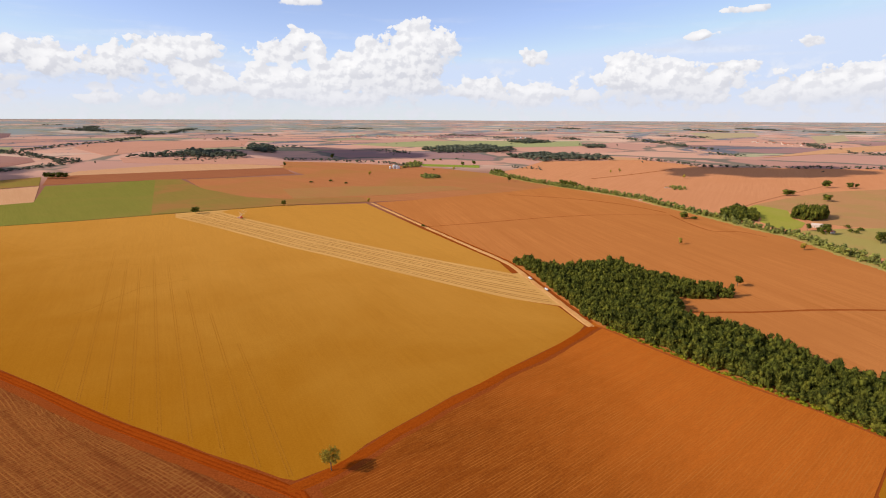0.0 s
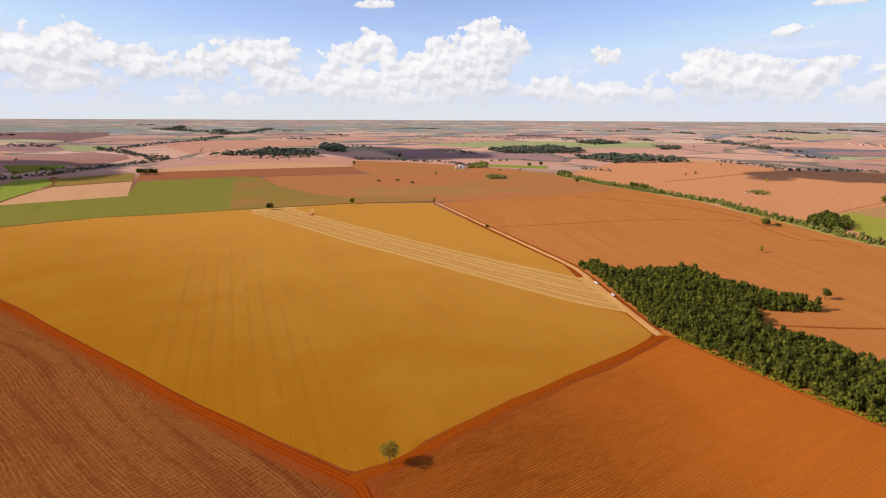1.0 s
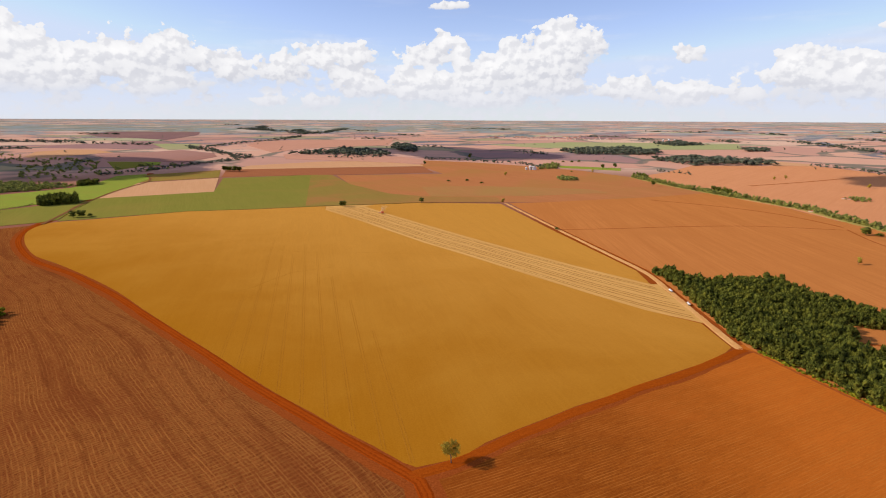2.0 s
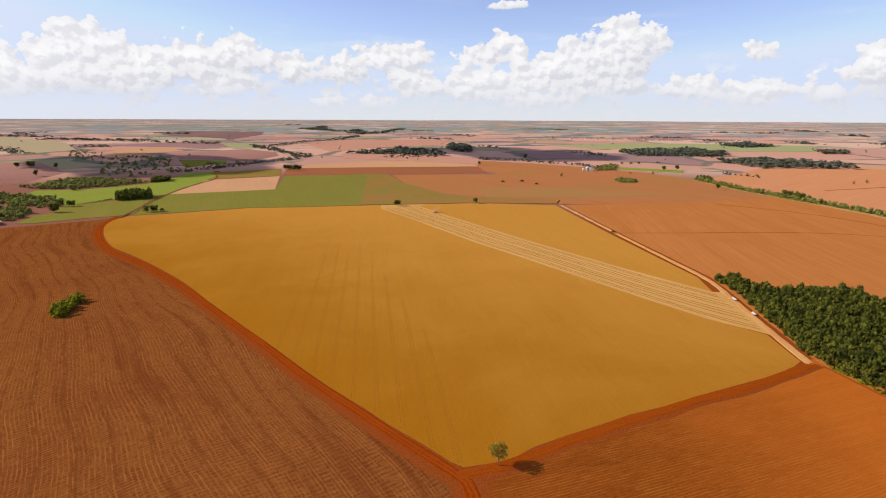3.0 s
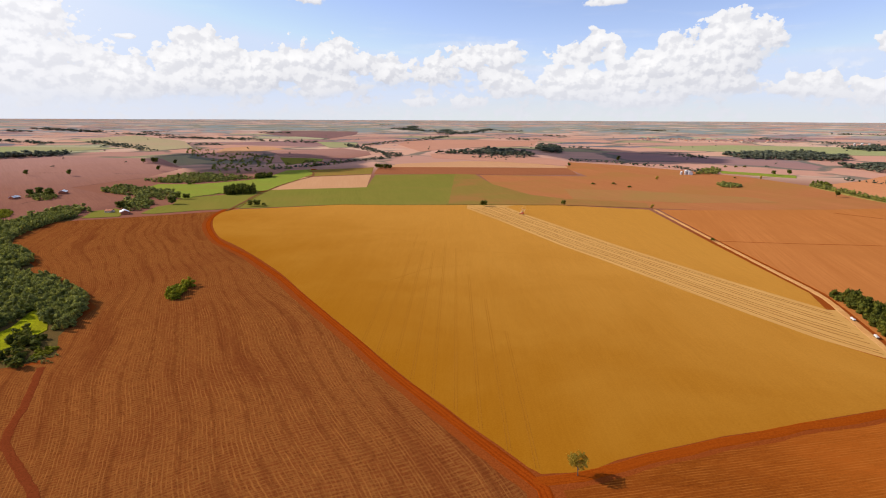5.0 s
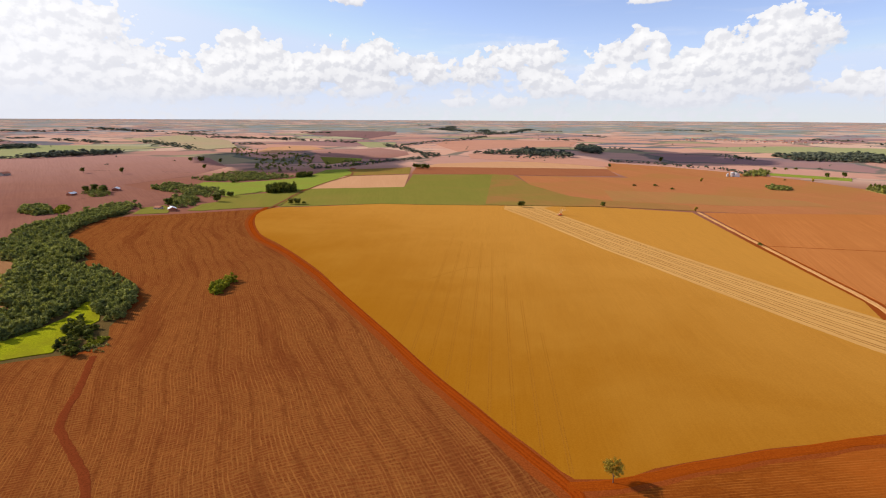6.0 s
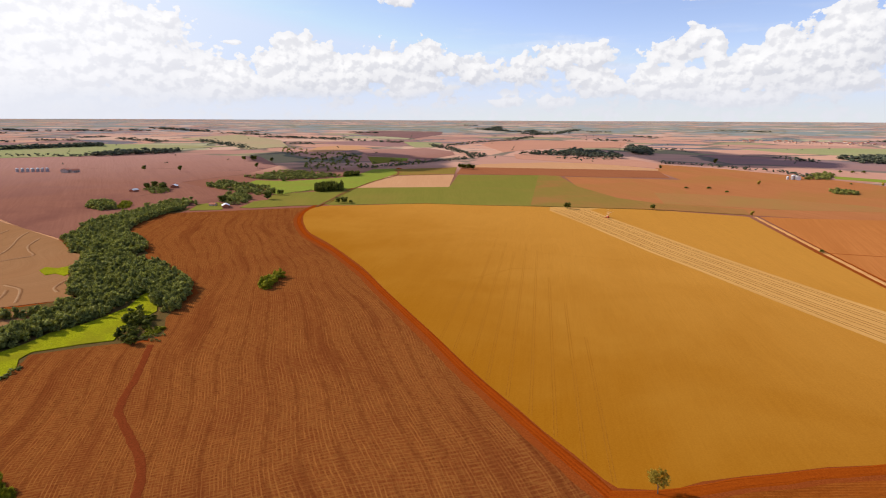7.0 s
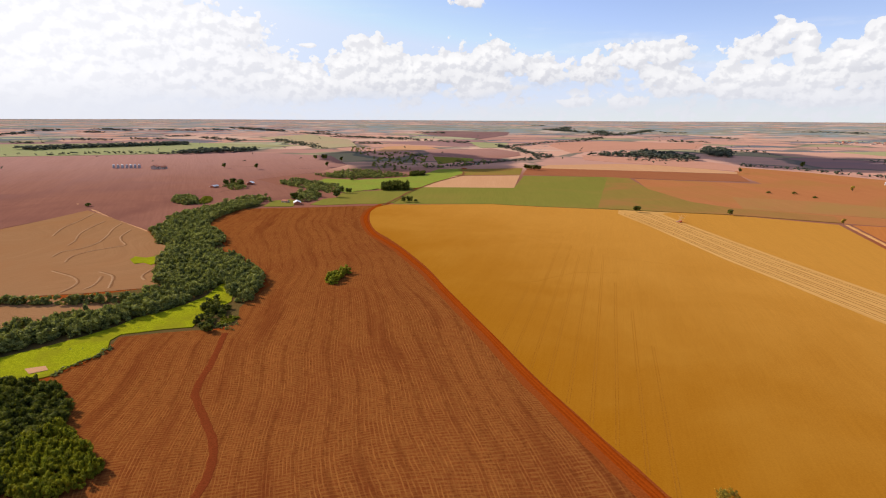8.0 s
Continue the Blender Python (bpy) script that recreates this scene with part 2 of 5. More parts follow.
M_ORANGE_FAR = soil("worn_orange_field", (0.373, 0.13, 0.0452), (0.475, 0.181, 0.0655), (0.373, 0.164, 0.0475), rows=-50.0, period=5.0, streak=0.6, blotch=220.0, amount=0.85, depth=0.15)
M_PINK = soil("pale_red_field", (0.52, 0.205, 0.085), (0.63, 0.27, 0.12), (0.56, 0.225, 0.095), rows=30.0, period=6.0, streak=0.5, blotch=260.0, amount=0.7, depth=0.1)
# the far west end is paled to paint haze into the soil colour
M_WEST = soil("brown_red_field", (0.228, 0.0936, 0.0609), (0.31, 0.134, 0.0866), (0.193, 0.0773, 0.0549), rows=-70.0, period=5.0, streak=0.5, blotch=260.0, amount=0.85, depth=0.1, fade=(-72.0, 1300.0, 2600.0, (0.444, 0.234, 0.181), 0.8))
M_WEST_BANK = soil("dark_bank", (0.10, 0.05, 0.035), (0.15, 0.075, 0.05), (0.12, 0.06, 0.042), blotch=30.0, depth=0.05)
M_FLOOR = soil("leafy_ground", (0.10, 0.060, 0.020), (0.16, 0.10, 0.032), (0.11, 0.085, 0.024), blotch=20.0, amount=0.7, depth=0.3)
M_TAN = soil("contoured_tan_field", (0.27, 0.129, 0.053), (0.36, 0.18, 0.0784), (0.318, 0.146, 0.0583), rows=-35.0, period=2.2, streak=0.6, blotch=90.0, amount=0.6, bend=480.0, depth=0.12)
M_RIDGE = soil("pale_contour_ridge", (0.36, 0.20, 0.10), (0.44, 0.25, 0.125), (0.33, 0.17, 0.08), blotch=25.0, amount=0.8, depth=0.1)
M_FURROW = soil("contour_furrow", (0.20, 0.09, 0.038), (0.27, 0.125, 0.052), (0.23, 0.10, 0.042), blotch=25.0, amount=0.6, depth=0.1)
M_GREEN = soil("green_crop", (0.178, 0.162, 0.0281), (0.238, 0.205, 0.0367), (0.281, 0.178, 0.0432), rows=-40.0, period=3.0, streak=0.5, blotch=300.0, amount=0.5, depth=0.05)
M_OLIVE = soil("thin_olive_crop", (0.345, 0.152, 0.05), (0.43, 0.19, 0.065), (0.35, 0.185, 0.055), rows=-40.0, period=3.0, streak=0.5, blotch=140.0, amount=0.85, depth=0.05)
M_MEADOW = soil("bright_meadow", (0.20, 0.20, 0.006), (0.37, 0.37, 0.012), (0.23, 0.20, 0.012), blotch=30.0, amount=0.75, depth=0.25)
M_LIME = soil("lime_pasture", (0.19, 0.225, 0.03), (0.28, 0.31, 0.045), (0.25, 0.235, 0.04), blotch=60.0, amount=0.75, depth=0.1)
M_MEADOW_SOFT = soil("soft_meadow", (0.27, 0.25, 0.035), (0.36, 0.32, 0.048), (0.36, 0.29, 0.06), blotch=70.0, amount=0.6, depth=0.1)
M_DRY = soil("dry_pasture", (0.40, 0.19, 0.075), (0.49, 0.245, 0.10), (0.38, 0.23, 0.075), blotch=90.0, amount=0.7, depth=0.1)
M_DRY_MEADOW = soil("dry_meadow", (0.32, 0.245, 0.065), (0.40, 0.30, 0.085), (0.40, 0.24, 0.08), blotch=60.0, amount=0.6, depth=0.1)
M_DARK = soil("dark_fallow", (0.286, 0.0952, 0.0403), (0.358, 0.129, 0.0538), (0.314, 0.112, 0.047), rows=-60.0, period=4.0, blotch=150.0, depth=0.1)
# red soil of far fields with the haze mixed into its colour
M_PINK_FAR = soil("distant_hazed_red_field", (0.475, 0.221, 0.14), (0.572, 0.281, 0.178), (0.497, 0.238, 0.151), rows=30.0, period=6.0, streak=0.5, blotch=400.0, amount=0.7, depth=0.1)
M_SAND = soil("pale_pink_field", (0.52, 0.26, 0.12), (0.60, 0.32, 0.16), (0.54, 0.27, 0.13), rows=-40.0, period=4.0, blotch=120.0, depth=0.1)
M_ROAD = soil("red_dirt", (0.21, 0.0302, 0.00252), (0.294, 0.0487, 0.0042), (0.252, 0.0386, 0.00336), blotch=22.0, amount=0.6, depth=0.08)
M_VERGE = soil("trampled_red_verge", (0.20, 0.040, 0.007), (0.30, 0.068, 0.013), (0.25, 0.052, 0.010), blotch=12.0, amount=0.7, depth=0.08)
M_LANE = soil("brown_lane", (0.17, 0.072, 0.028), (0.26, 0.11, 0.042), (0.20, 0.09, 0.034), blotch=20.0, amount=0.6, depth=0.06)
M_RUT = soil("packed_red_dirt", (0.273, 0.0422, 0.00352), (0.334, 0.0598, 0.00528), (0.299, 0.0493, 0.0044), blotch=14.0, amount=0.6, depth=0.05)
M_TERRACE = soil("darker_orange_bank", (0.24, 0.055, 0.011), (0.34, 0.085, 0.018), (0.28, 0.068, 0.014), blotch=20.0, amount=0.5, depth=0.05)
# olive crop paled by haze that is painted into the colour
M_FAR_OLIVE = soil("hazed_olive_crop", (0.374, 0.297, 0.154), (0.462, 0.363, 0.198), (0.462, 0.308, 0.187), blotch=300.0, amount=0.6, depth=0.05)
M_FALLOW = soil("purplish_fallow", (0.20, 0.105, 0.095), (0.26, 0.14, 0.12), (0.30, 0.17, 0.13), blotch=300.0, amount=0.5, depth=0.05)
# green crop greyed the same way, haze in the base colour
M_FAR_GREEN = soil("hazed_green_crop", (0.29, 0.285, 0.12), (0.36, 0.35, 0.15), (0.38, 0.30, 0.16), blotch=300.0, amount=0.6, depth=0.05)
M_ROAD_PALE = soil("pale_red_dirt", (0.261, 0.045, 0.0036), (0.342, 0.0675, 0.0054), (0.297, 0.054, 0.0045), blotch=22.0, amount=0.6, depth=0.06)
M_THIN = soil("thin_crop_on_soil", (0.225, 0.155, 0.032), (0.28, 0.185, 0.042), (0.33, 0.155, 0.046), rows=-40.0, period=3.0, streak=0.5, blotch=130.0, amount=0.85, depth=0.05, fade=(60.0, 0.0, 470.0, (0.36, 0.155, 0.05), 0.8))
M_DUST = soil("pale_dusty_track", (0.56, 0.27, 0.085), (0.70, 0.38, 0.14), (0.54, 0.22, 0.06), blotch=40.0, amount=0.5, depth=0.05)
M_LEAF = foliage("forest_leaves", (0.0246, 0.0299, 0.00704), (0.154, 0.16, 0.0246), (0.251, 0.233, 0.0317))
M_LEAF_FRESH = foliage("fresh_leaves", (0.135, 0.135, 0.009), (0.36, 0.342, 0.0234), (0.432, 0.378, 0.0252))
M_LEAF_DRY = foliage("dusty_leaves", (0.21, 0.145, 0.02), (0.52, 0.37, 0.055), (0.42, 0.29, 0.045))
# leaves lightened and greyed so their colour carries the haze of distant woods
M_LEAF_FAR = foliage("hazed_leaves", (0.0715, 0.0806, 0.0546), (0.156, 0.163, 0.111), (0.195, 0.195, 0.124))
M_LEAF_SCRUB = foliage("scrub_leaves", (0.0425, 0.0476, 0.00935), (0.17, 0.174, 0.0255), (0.289, 0.272, 0.0323))
M_LEAF_CREEK = foliage("creek_leaves", (0.0946, 0.102, 0.032), (0.335, 0.328, 0.0845), (0.481, 0.451, 0.0991))
M_WASH = soil("washed_red_soil", (0.145, 0.028, 0.008), (0.215, 0.047, 0.013), (0.17, 0.035, 0.010), blotch=12.0, amount=0.6, depth=0.05)
M_BARK = plain("bark", (0.12, 0.08, 0.05), 0.9)
M_WHITE = plain("white_paint", (0.75, 0.73, 0.7), 0.5)
M_PLASTER = plain("ochre_plaster", (0.58, 0.45, 0.36), 0.8)
M_STEEL = plain("galvanised_steel", (0.44, 0.38, 0.36), 0.7, 0.0)
M_TILE = plain("clay_roof", (0.42, 0.13, 0.06), 0.8)
M_GLASS = plain("dark_glass", (0.03, 0.035, 0.04), 0.1)
M_RUBBER = plain("rubber", (0.02, 0.02, 0.02), 0.8)
M_MACHINE = plain("machine_paint", (0.55, 0.10, 0.03), 0.45)
M_CHAFF = plain("chaff_dust", (0.72, 0.52, 0.30), 1.0)
M_CLOUD = plain("cloud_white", (0.9, 0.9, 0.92), 1.0)


# ---- the lie of the land: level near by, rising softly into the far plain ----
EDGE, RIM = 1300.0, 4900.0
REACH = np.linspace(EDGE, RIM - 3, 400)
RISE = HIGH * ((REACH - EDGE) / (RIM - EDGE)) ** 1.7
LEVEL = HIGH * REACH / (HIGH - RISE)


def shrink(r):
    """How far the rising plain draws in a place that level ground would have r metres away."""
    return 1.0 if r <= EDGE else float(np.interp(r, LEVEL, REACH)) / r


def land(x, y, h=0.0):
    k = shrink(math.hypot(x, y))
    return Vector((x * k, y * k, HIGH * (1 - k) + h * k))


def spline(points, closed=False, step=14.0):
    """Points along a smooth line through a few corners."""
    pts, out = [Vector(p) for p in points], []
    n = len(pts)
    for i in range(n if closed else n - 1):
        p = [pts[(i + j) % n] if closed else pts[min(max(i + j, 0), n - 1)] for j in (-1, 0, 1, 2)]
        count = max(1, int((p[2] - p[1]).length / step))
        for s in range(count):
            t = s / count
            out.append(0.5 * (2 * p[1] + (p[2] - p[0]) * t + (2 * p[0] - 5 * p[1] + 4 * p[2] - p[3]) * t * t + (3 * p[1] - p[0] - 3 * p[2] + p[3]) * t ** 3))
    return out if closed else out + [pts[-1]]


def straight(points, step=60.0):
    out = []
    for a, b in zip(points, points[1:] + points[:1]):
        a, b = Vector(a), Vector(b)
        count = max(1, int((b - a).length / step))
        out += [a.lerp(b, s / count) for s in range(count)]
    return out


def link_mesh(name, verts, faces, mats, parent=None, plan=None):
    me = bpy.data.meshes.new(name)
    me.from_pydata([tuple(v) for v in verts], [], faces)
    for m in mats if isinstance(mats, (list, tuple)) else [mats]:
        me.materials.append(m)
    if plan is not None:
        me.attributes.new("plan", "FLOAT_VECTOR", "POINT").data.foreach_set("vector", np.array(plan, dtype=np.float32).ravel())
    ob = new(name, me)
    ob.parent = parent
    return ob


def inside(points, outline):
    """Which of the points (n x 2) lie in the outline."""
    x, y = points[:, 0], points[:, 1]
    ok = np.zeros(len(points), bool)
    o = [(p[0], p[1]) for p in outline]
    for (ax, ay), (bx, by) in zip(o, o[1:] + o[:1]):
        if ay != by:
            ok ^= ((ay > y) != (by > y)) & (x < (bx - ax) * (y - ay) / (by - ay) + ax)
    return ok


LAYERS = []


def field(name, outline, height, mat, label, smooth=False, category="field"):
    """A slab of crop or soil over the ground, with its own edge."""
    LAYERS.append(name)
    height += 0.011 * len(LAYERS)
    ring = spline(outline, True) if smooth else straight(outline)
    size = max(max(abs(p.x) for p in ring), max(abs(p.y) for p in ring))
    cell = 60.0 if size < 1500 else (110.0 if size < 2600 else 220.0)
    lo = [min(p[i] for p in ring) for i in (0, 1)]
    hi = [max(p[i] for p in ring) for i in (0, 1)]
    grid = np.array([(x, y) for x in np.arange(lo[0] + cell / 2, hi[0], cell) for y in np.arange(lo[1] + cell / 2, hi[1], cell)]).reshape(-1, 2)
    grid = grid[inside(grid, ring)] if len(grid) else grid
    n = len(ring)
    pts = list(ring) + [Vector(p) for p in grid]
    flat, _, tris, *_ = delaunay_2d_cdt(pts, [(i, (i + 1) % n) for i in range(n)], [], 1, 0.01)
    verts = [land(p.x, p.y, height) for p in flat]
    faces = [tuple(f) for f in tris]
    edges = {}
    for f in faces:
        for a, b in zip(f, f[1:] + f[:1]):
            edges[(a, b)] = 1
    low = {}
    for a, b in list(edges):
        if (b, a) not in edges:
            for i in (a, b):
                if i not in low:
                    low[i] = len(verts)
                    verts.append(land(flat[i].x, flat[i].y, -0.5))
            faces.append((b, a, low[a], low[b]))
    ob = link_mesh(name, verts, faces, mat)
    return tagged(ob, label, category, kind="structure")


def ribbon(name, line, profile, mat, parent=None, base=0.0, step=12.0, wander=0.0, seed=0):
    """A strip along a line; profile: offsets to its right and heights."""
    pts = spline(line, False, step)
    rng = random.Random(seed)
    verts, faces = [], []
    m = len(profile)
    for i, p in enumerate(pts):
        t = (pts[min(i + 1, len(pts) - 1)] - pts[max(i - 1, 0)]).normalized()
        side = Vector((t.y, -t.x))
        for o, h in profile:
            q = p + side * (o + rng.uniform(-wander, wander))
            verts.append(land(q.x, q.y, base + h))
        if i:
            a = (i - 1) * m
            faces += [(a + j, a + j + 1, a + m + j + 1, a + m + j) for j in range(m - 1)]
    return link_mesh(name, verts, faces, mat, parent)


# ---- ground: one sheet to the horizon ----
def build_ground():
    m, g = material("far_farmland")
    at = g.add("ShaderNodeAttribute", attribute_name="plan").outputs["Vector"]
    turned = g.add("ShaderNodeVectorRotate", {"Vector": at, "Angle": 0.6}, rotation_type="Z_AXIS").outputs[0]
    wob = g.add("ShaderNodeTexNoise", {"Vector": at, "Scale": 0.0009, "Detail": 3.0}).outputs[1]
    bent = g.vec("ADD", turned, g.vec("MULTIPLY", g.vec("SUBTRACT", wob, (0.5, 0.5, 0.5)), (900.0, 900.0, 0)))
    cells = g.add("ShaderNodeTexVoronoi", {"Vector": bent, "Scale": 1 / 760.0, "Randomness": 0.9})
    border = g.add("ShaderNodeTexVoronoi", {"Vector": bent, "Scale": 1 / 760.0, "Randomness": 0.9}, feature="DISTANCE_TO_EDGE").outputs[0]
    pick = g.add("ShaderNodeSeparateColor", {0: cells.outputs["Color"]}).outputs[0]
    ramp = g.add("ShaderNodeValToRGB", {0: pick})
    ramp.color_ramp.interpolation = "CONSTANT"
    # field tones are lifted and paled to put distance haze into the colour
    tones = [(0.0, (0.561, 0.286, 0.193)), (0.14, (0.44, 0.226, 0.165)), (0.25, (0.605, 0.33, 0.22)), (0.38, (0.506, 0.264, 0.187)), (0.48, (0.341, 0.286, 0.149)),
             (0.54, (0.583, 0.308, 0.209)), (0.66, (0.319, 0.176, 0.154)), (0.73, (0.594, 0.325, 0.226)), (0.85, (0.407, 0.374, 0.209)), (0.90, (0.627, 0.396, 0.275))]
    while len(ramp.color_ramp.elements) < len(tones):
        ramp.color_ramp.elements.new(0.5)
    for el, (p, c) in zip(ramp.color_ramp.elements, tones):
        el.position, el.color = p, (*c, 1)
    mottle = g.noise(at, 1 / 300.0, 6.0, 0.65)
    colour = g.mix(g.math("MULTIPLY", g.span(mottle, 0.35, 0.7), 0.3), ramp.outputs[0], (0.42, 0.22, 0.16))
    # woods and creeks that are too far off to tell tree from tree
    woods = g.noise(g.vec("MULTIPLY", bent, (1.0, 0.5, 0)), 1 / 1000.0, 8.0, 0.66, 0.9)
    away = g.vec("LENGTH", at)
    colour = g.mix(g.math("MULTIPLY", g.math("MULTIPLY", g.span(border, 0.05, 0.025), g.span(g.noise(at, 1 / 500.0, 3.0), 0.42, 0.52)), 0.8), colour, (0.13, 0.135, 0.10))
    # the blue-grey tone paints haze over these woods
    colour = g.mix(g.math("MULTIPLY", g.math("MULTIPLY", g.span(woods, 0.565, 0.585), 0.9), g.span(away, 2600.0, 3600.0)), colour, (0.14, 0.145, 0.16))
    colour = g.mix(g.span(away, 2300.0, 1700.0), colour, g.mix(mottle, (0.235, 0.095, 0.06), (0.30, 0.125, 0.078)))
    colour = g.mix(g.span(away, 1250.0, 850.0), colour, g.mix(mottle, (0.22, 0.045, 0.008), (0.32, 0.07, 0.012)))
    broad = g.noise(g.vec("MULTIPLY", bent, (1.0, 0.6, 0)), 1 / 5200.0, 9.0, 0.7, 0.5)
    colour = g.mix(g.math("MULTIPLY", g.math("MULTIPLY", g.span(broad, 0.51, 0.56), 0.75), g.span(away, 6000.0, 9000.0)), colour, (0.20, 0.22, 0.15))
    # towards the horizon fields and woods run together into thin streaks, haze-greyed in colour
    flat = g.add("ShaderNodeSeparateXYZ", {0: at})
    bearing = g.math("ARCTAN2", flat.outputs[0], flat.outputs[1])
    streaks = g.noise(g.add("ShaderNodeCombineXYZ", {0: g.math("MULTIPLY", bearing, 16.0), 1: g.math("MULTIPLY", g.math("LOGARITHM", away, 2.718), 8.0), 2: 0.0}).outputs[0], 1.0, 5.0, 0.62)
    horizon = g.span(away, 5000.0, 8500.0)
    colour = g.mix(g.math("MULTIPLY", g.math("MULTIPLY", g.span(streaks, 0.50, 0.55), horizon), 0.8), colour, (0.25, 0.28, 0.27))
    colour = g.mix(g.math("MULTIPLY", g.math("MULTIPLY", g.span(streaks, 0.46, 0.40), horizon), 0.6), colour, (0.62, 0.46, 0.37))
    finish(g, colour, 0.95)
    radii = [0.0] + [60 * 1.08 ** i for i in range(92)]
    spokes = 180
    verts, plan, faces = [land(0, 0)], [(0, 0, 0)], []
    for i, r in enumerate(radii[1:]):
        for s in range(spokes):
            a = 2 * math.pi * s / spokes
            x, y = r * math.sin(a), r * math.cos(a)
            swell = 0.0 if r < 6000 else 22.0 * (noise.noise(Vector((math.sin(a) * 5, math.cos(a) * 5, r / 9000))) + 0.1) * min(1, (r - 6000) / 9000)
            verts.append(land(x, y, 0.0) + Vector((0, 0, swell * 0.12)))
            plan.append((x, y, 0))
            b = (s + 1) % spokes
            if i == 0:
                faces.append((0, 1 + b, 1 + s))
            else:
                o, q = 1 + (i - 1) * spokes, 1 + i * spokes
                faces.append((o + s, o + b, q + b, q + s))
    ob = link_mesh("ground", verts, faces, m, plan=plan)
    for p in ob.data.polygons:
        p.use_smooth = True
    tagged(ob, "patchwork of red earth farmland reaching to a hazy horizon", "ground", kind="structure")


build_ground()

# ---- fields (plan in metres) ----
LEFT_EDGE = [(-75, 238), (-83, 240), (-104, 250), (-128, 260), (-154, 273), (-185, 287), (-222, 306), (-268, 331), (-331, 364), (-395, 398), (-469, 439), (-544, 474), (-586, 492), (-638, 513), (-694, 533), (-749, 565), (-800, 601), (-852, 645), (-885, 689), (-893, 726), (-862, 757)]
BACK_EDGE = [(-748, 888), (-655, 935), (-517, 1021)]
STRIP_UP = [(-436, 1041), (-370, 978), (-262, 886), (-166, 805), (-68, 727), (2, 673), (83, 617)]
STRIP_LO = [(-496, 978), (-389, 893), (-224, 751), (-143, 690), (-59, 623), (25, 558), (69, 526), (114, 502), (127, 451)]
FRONT_EDGE = [(120, 439), (102, 417), (74, 390), (49, 366), (27, 343), (6, 324), (-12, 304), (-28, 287), (-43, 270), (-51, 257), (-60, 248), (-69, 242)]
field("creek_floor", [(-505, -60), (-600, -60), (-650, 60), (-618, 168), (-655, 182), (-760, 208), (-850, 248), (-950, 266), (-1030, 314), (-1135, 480), (-1135, 525), (-1070, 530), (-955, 372), (-885, 330), (-780, 314), (-690, 292), (-590, 276), (-495, 222), (-450, 186), (-458, 150), (-480, 108), (-470, 30)],
      0.03, M_FLOOR, "dark leafy ground under the creek woods")
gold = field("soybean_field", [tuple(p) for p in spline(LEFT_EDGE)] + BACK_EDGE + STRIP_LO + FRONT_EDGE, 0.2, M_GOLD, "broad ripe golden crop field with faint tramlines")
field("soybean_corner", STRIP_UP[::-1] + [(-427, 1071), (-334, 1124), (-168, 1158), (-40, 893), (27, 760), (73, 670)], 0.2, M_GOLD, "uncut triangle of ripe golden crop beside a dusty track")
strip = field("harvested_strip", STRIP_UP + [(91, 619), (104, 563), (118, 503)] + STRIP_LO[:-2][::-1] + [(-517, 1022), (-427, 1071)], 0.15, M_STUBBLE, "pale freshly harvested strip with straw windrows")
field("stubble_field", [(-904, 690), (-995, 554), (-1067, 457), (-981, 383), (-921, 353), (-798, 327), (-759, 314), (-732, 283), (-659, 289), (-561, 271), (-536, 264), (-508, 226), (-490, 208),
      (-453, 189), (-445, 173), (-463, 153), (-477, 130), (-491, 103), (-468, 90), (-451, 71), (-444, 48), (-390, 30), (-330, 10), (-260, -60), (-120, -120), (-20, -80), (-40, 120), (-70, 240),
      (-150, 280), (-335, 374), (-473, 447), (-590, 502), (-700, 545), (-800, 612), (-852, 658), (-884, 730)], 0.1, M_RESIDUE, "harvested field of brown stubble rows on red soil")
field("tilled_field", [(-72, 240), (-46, 262), (34, 354), (100, 426), (140, 462), (176, 411), (219, 350), (251, 309), (269, 279), (236, 250), (212, 227), (150, 60), (-20, -80), (-40, 120)],
      0.1, M_TILLED, "freshly tilled orange-red field with fine rows")
field("corner_crop", [(240, 252), (216, 229), (190, 180), (300, 180), (300, 262)], 0.5, M_GOLD, "corner of another golden crop field")
field("orange_field", [(140, 454), (128, 506), (114, 566), (102, 620), (88, 676), (42, 770), (-24, 903), (-150, 1172), (-60, 1215), (166, 1360), (320, 1483), (369, 1367), (424, 1267), (462, 1126), (516, 1037), (519, 977),
      (535, 914), (544, 792), (550, 706), (562, 520), (520, 330), (400, 260), (262, 280), (209, 352)], 0.1, M_ORANGE, "bare orange soil field with faint cultivation rows")
field("worn_field", [(-335, 1128), (-158, 1182), (-60, 1215), (166, 1360), (320, 1483), (248, 1620), (163, 1821), (11, 2000), (-190, 2140), (-438, 2265), (-688, 2312), (-640, 2120), (-595, 1996), (-451, 1756),
      (-770, 1609), (-623, 1388), (-453, 1239)], 0.12, M_ORANGE_FAR, "dull orange fallow field with thin green patches")
field("green_band", [(-419, 1395), (-254, 1462), (24, 1472), (68, 1413), (-116, 1298), (-344, 1225)], 0.3, M_OLIVE, "thin olive crop over orange soil")
field("pale_field", [(163, 1821), (248, 1622), (321, 1485), (369, 1369), (426, 1269), (464, 1128), (518, 1039), (537, 916), (546, 794), (552, 708), (566, 560), (900, 500), (1700, 620), (2000, 1500), (1700, 2055),
      (1227, 2105), (1013, 2120), (993, 2280), (917, 2500), (760, 2460), (436, 2378), (300, 2060)], 0.08, M_PINK, "pale reddish bare field with scattered trees")
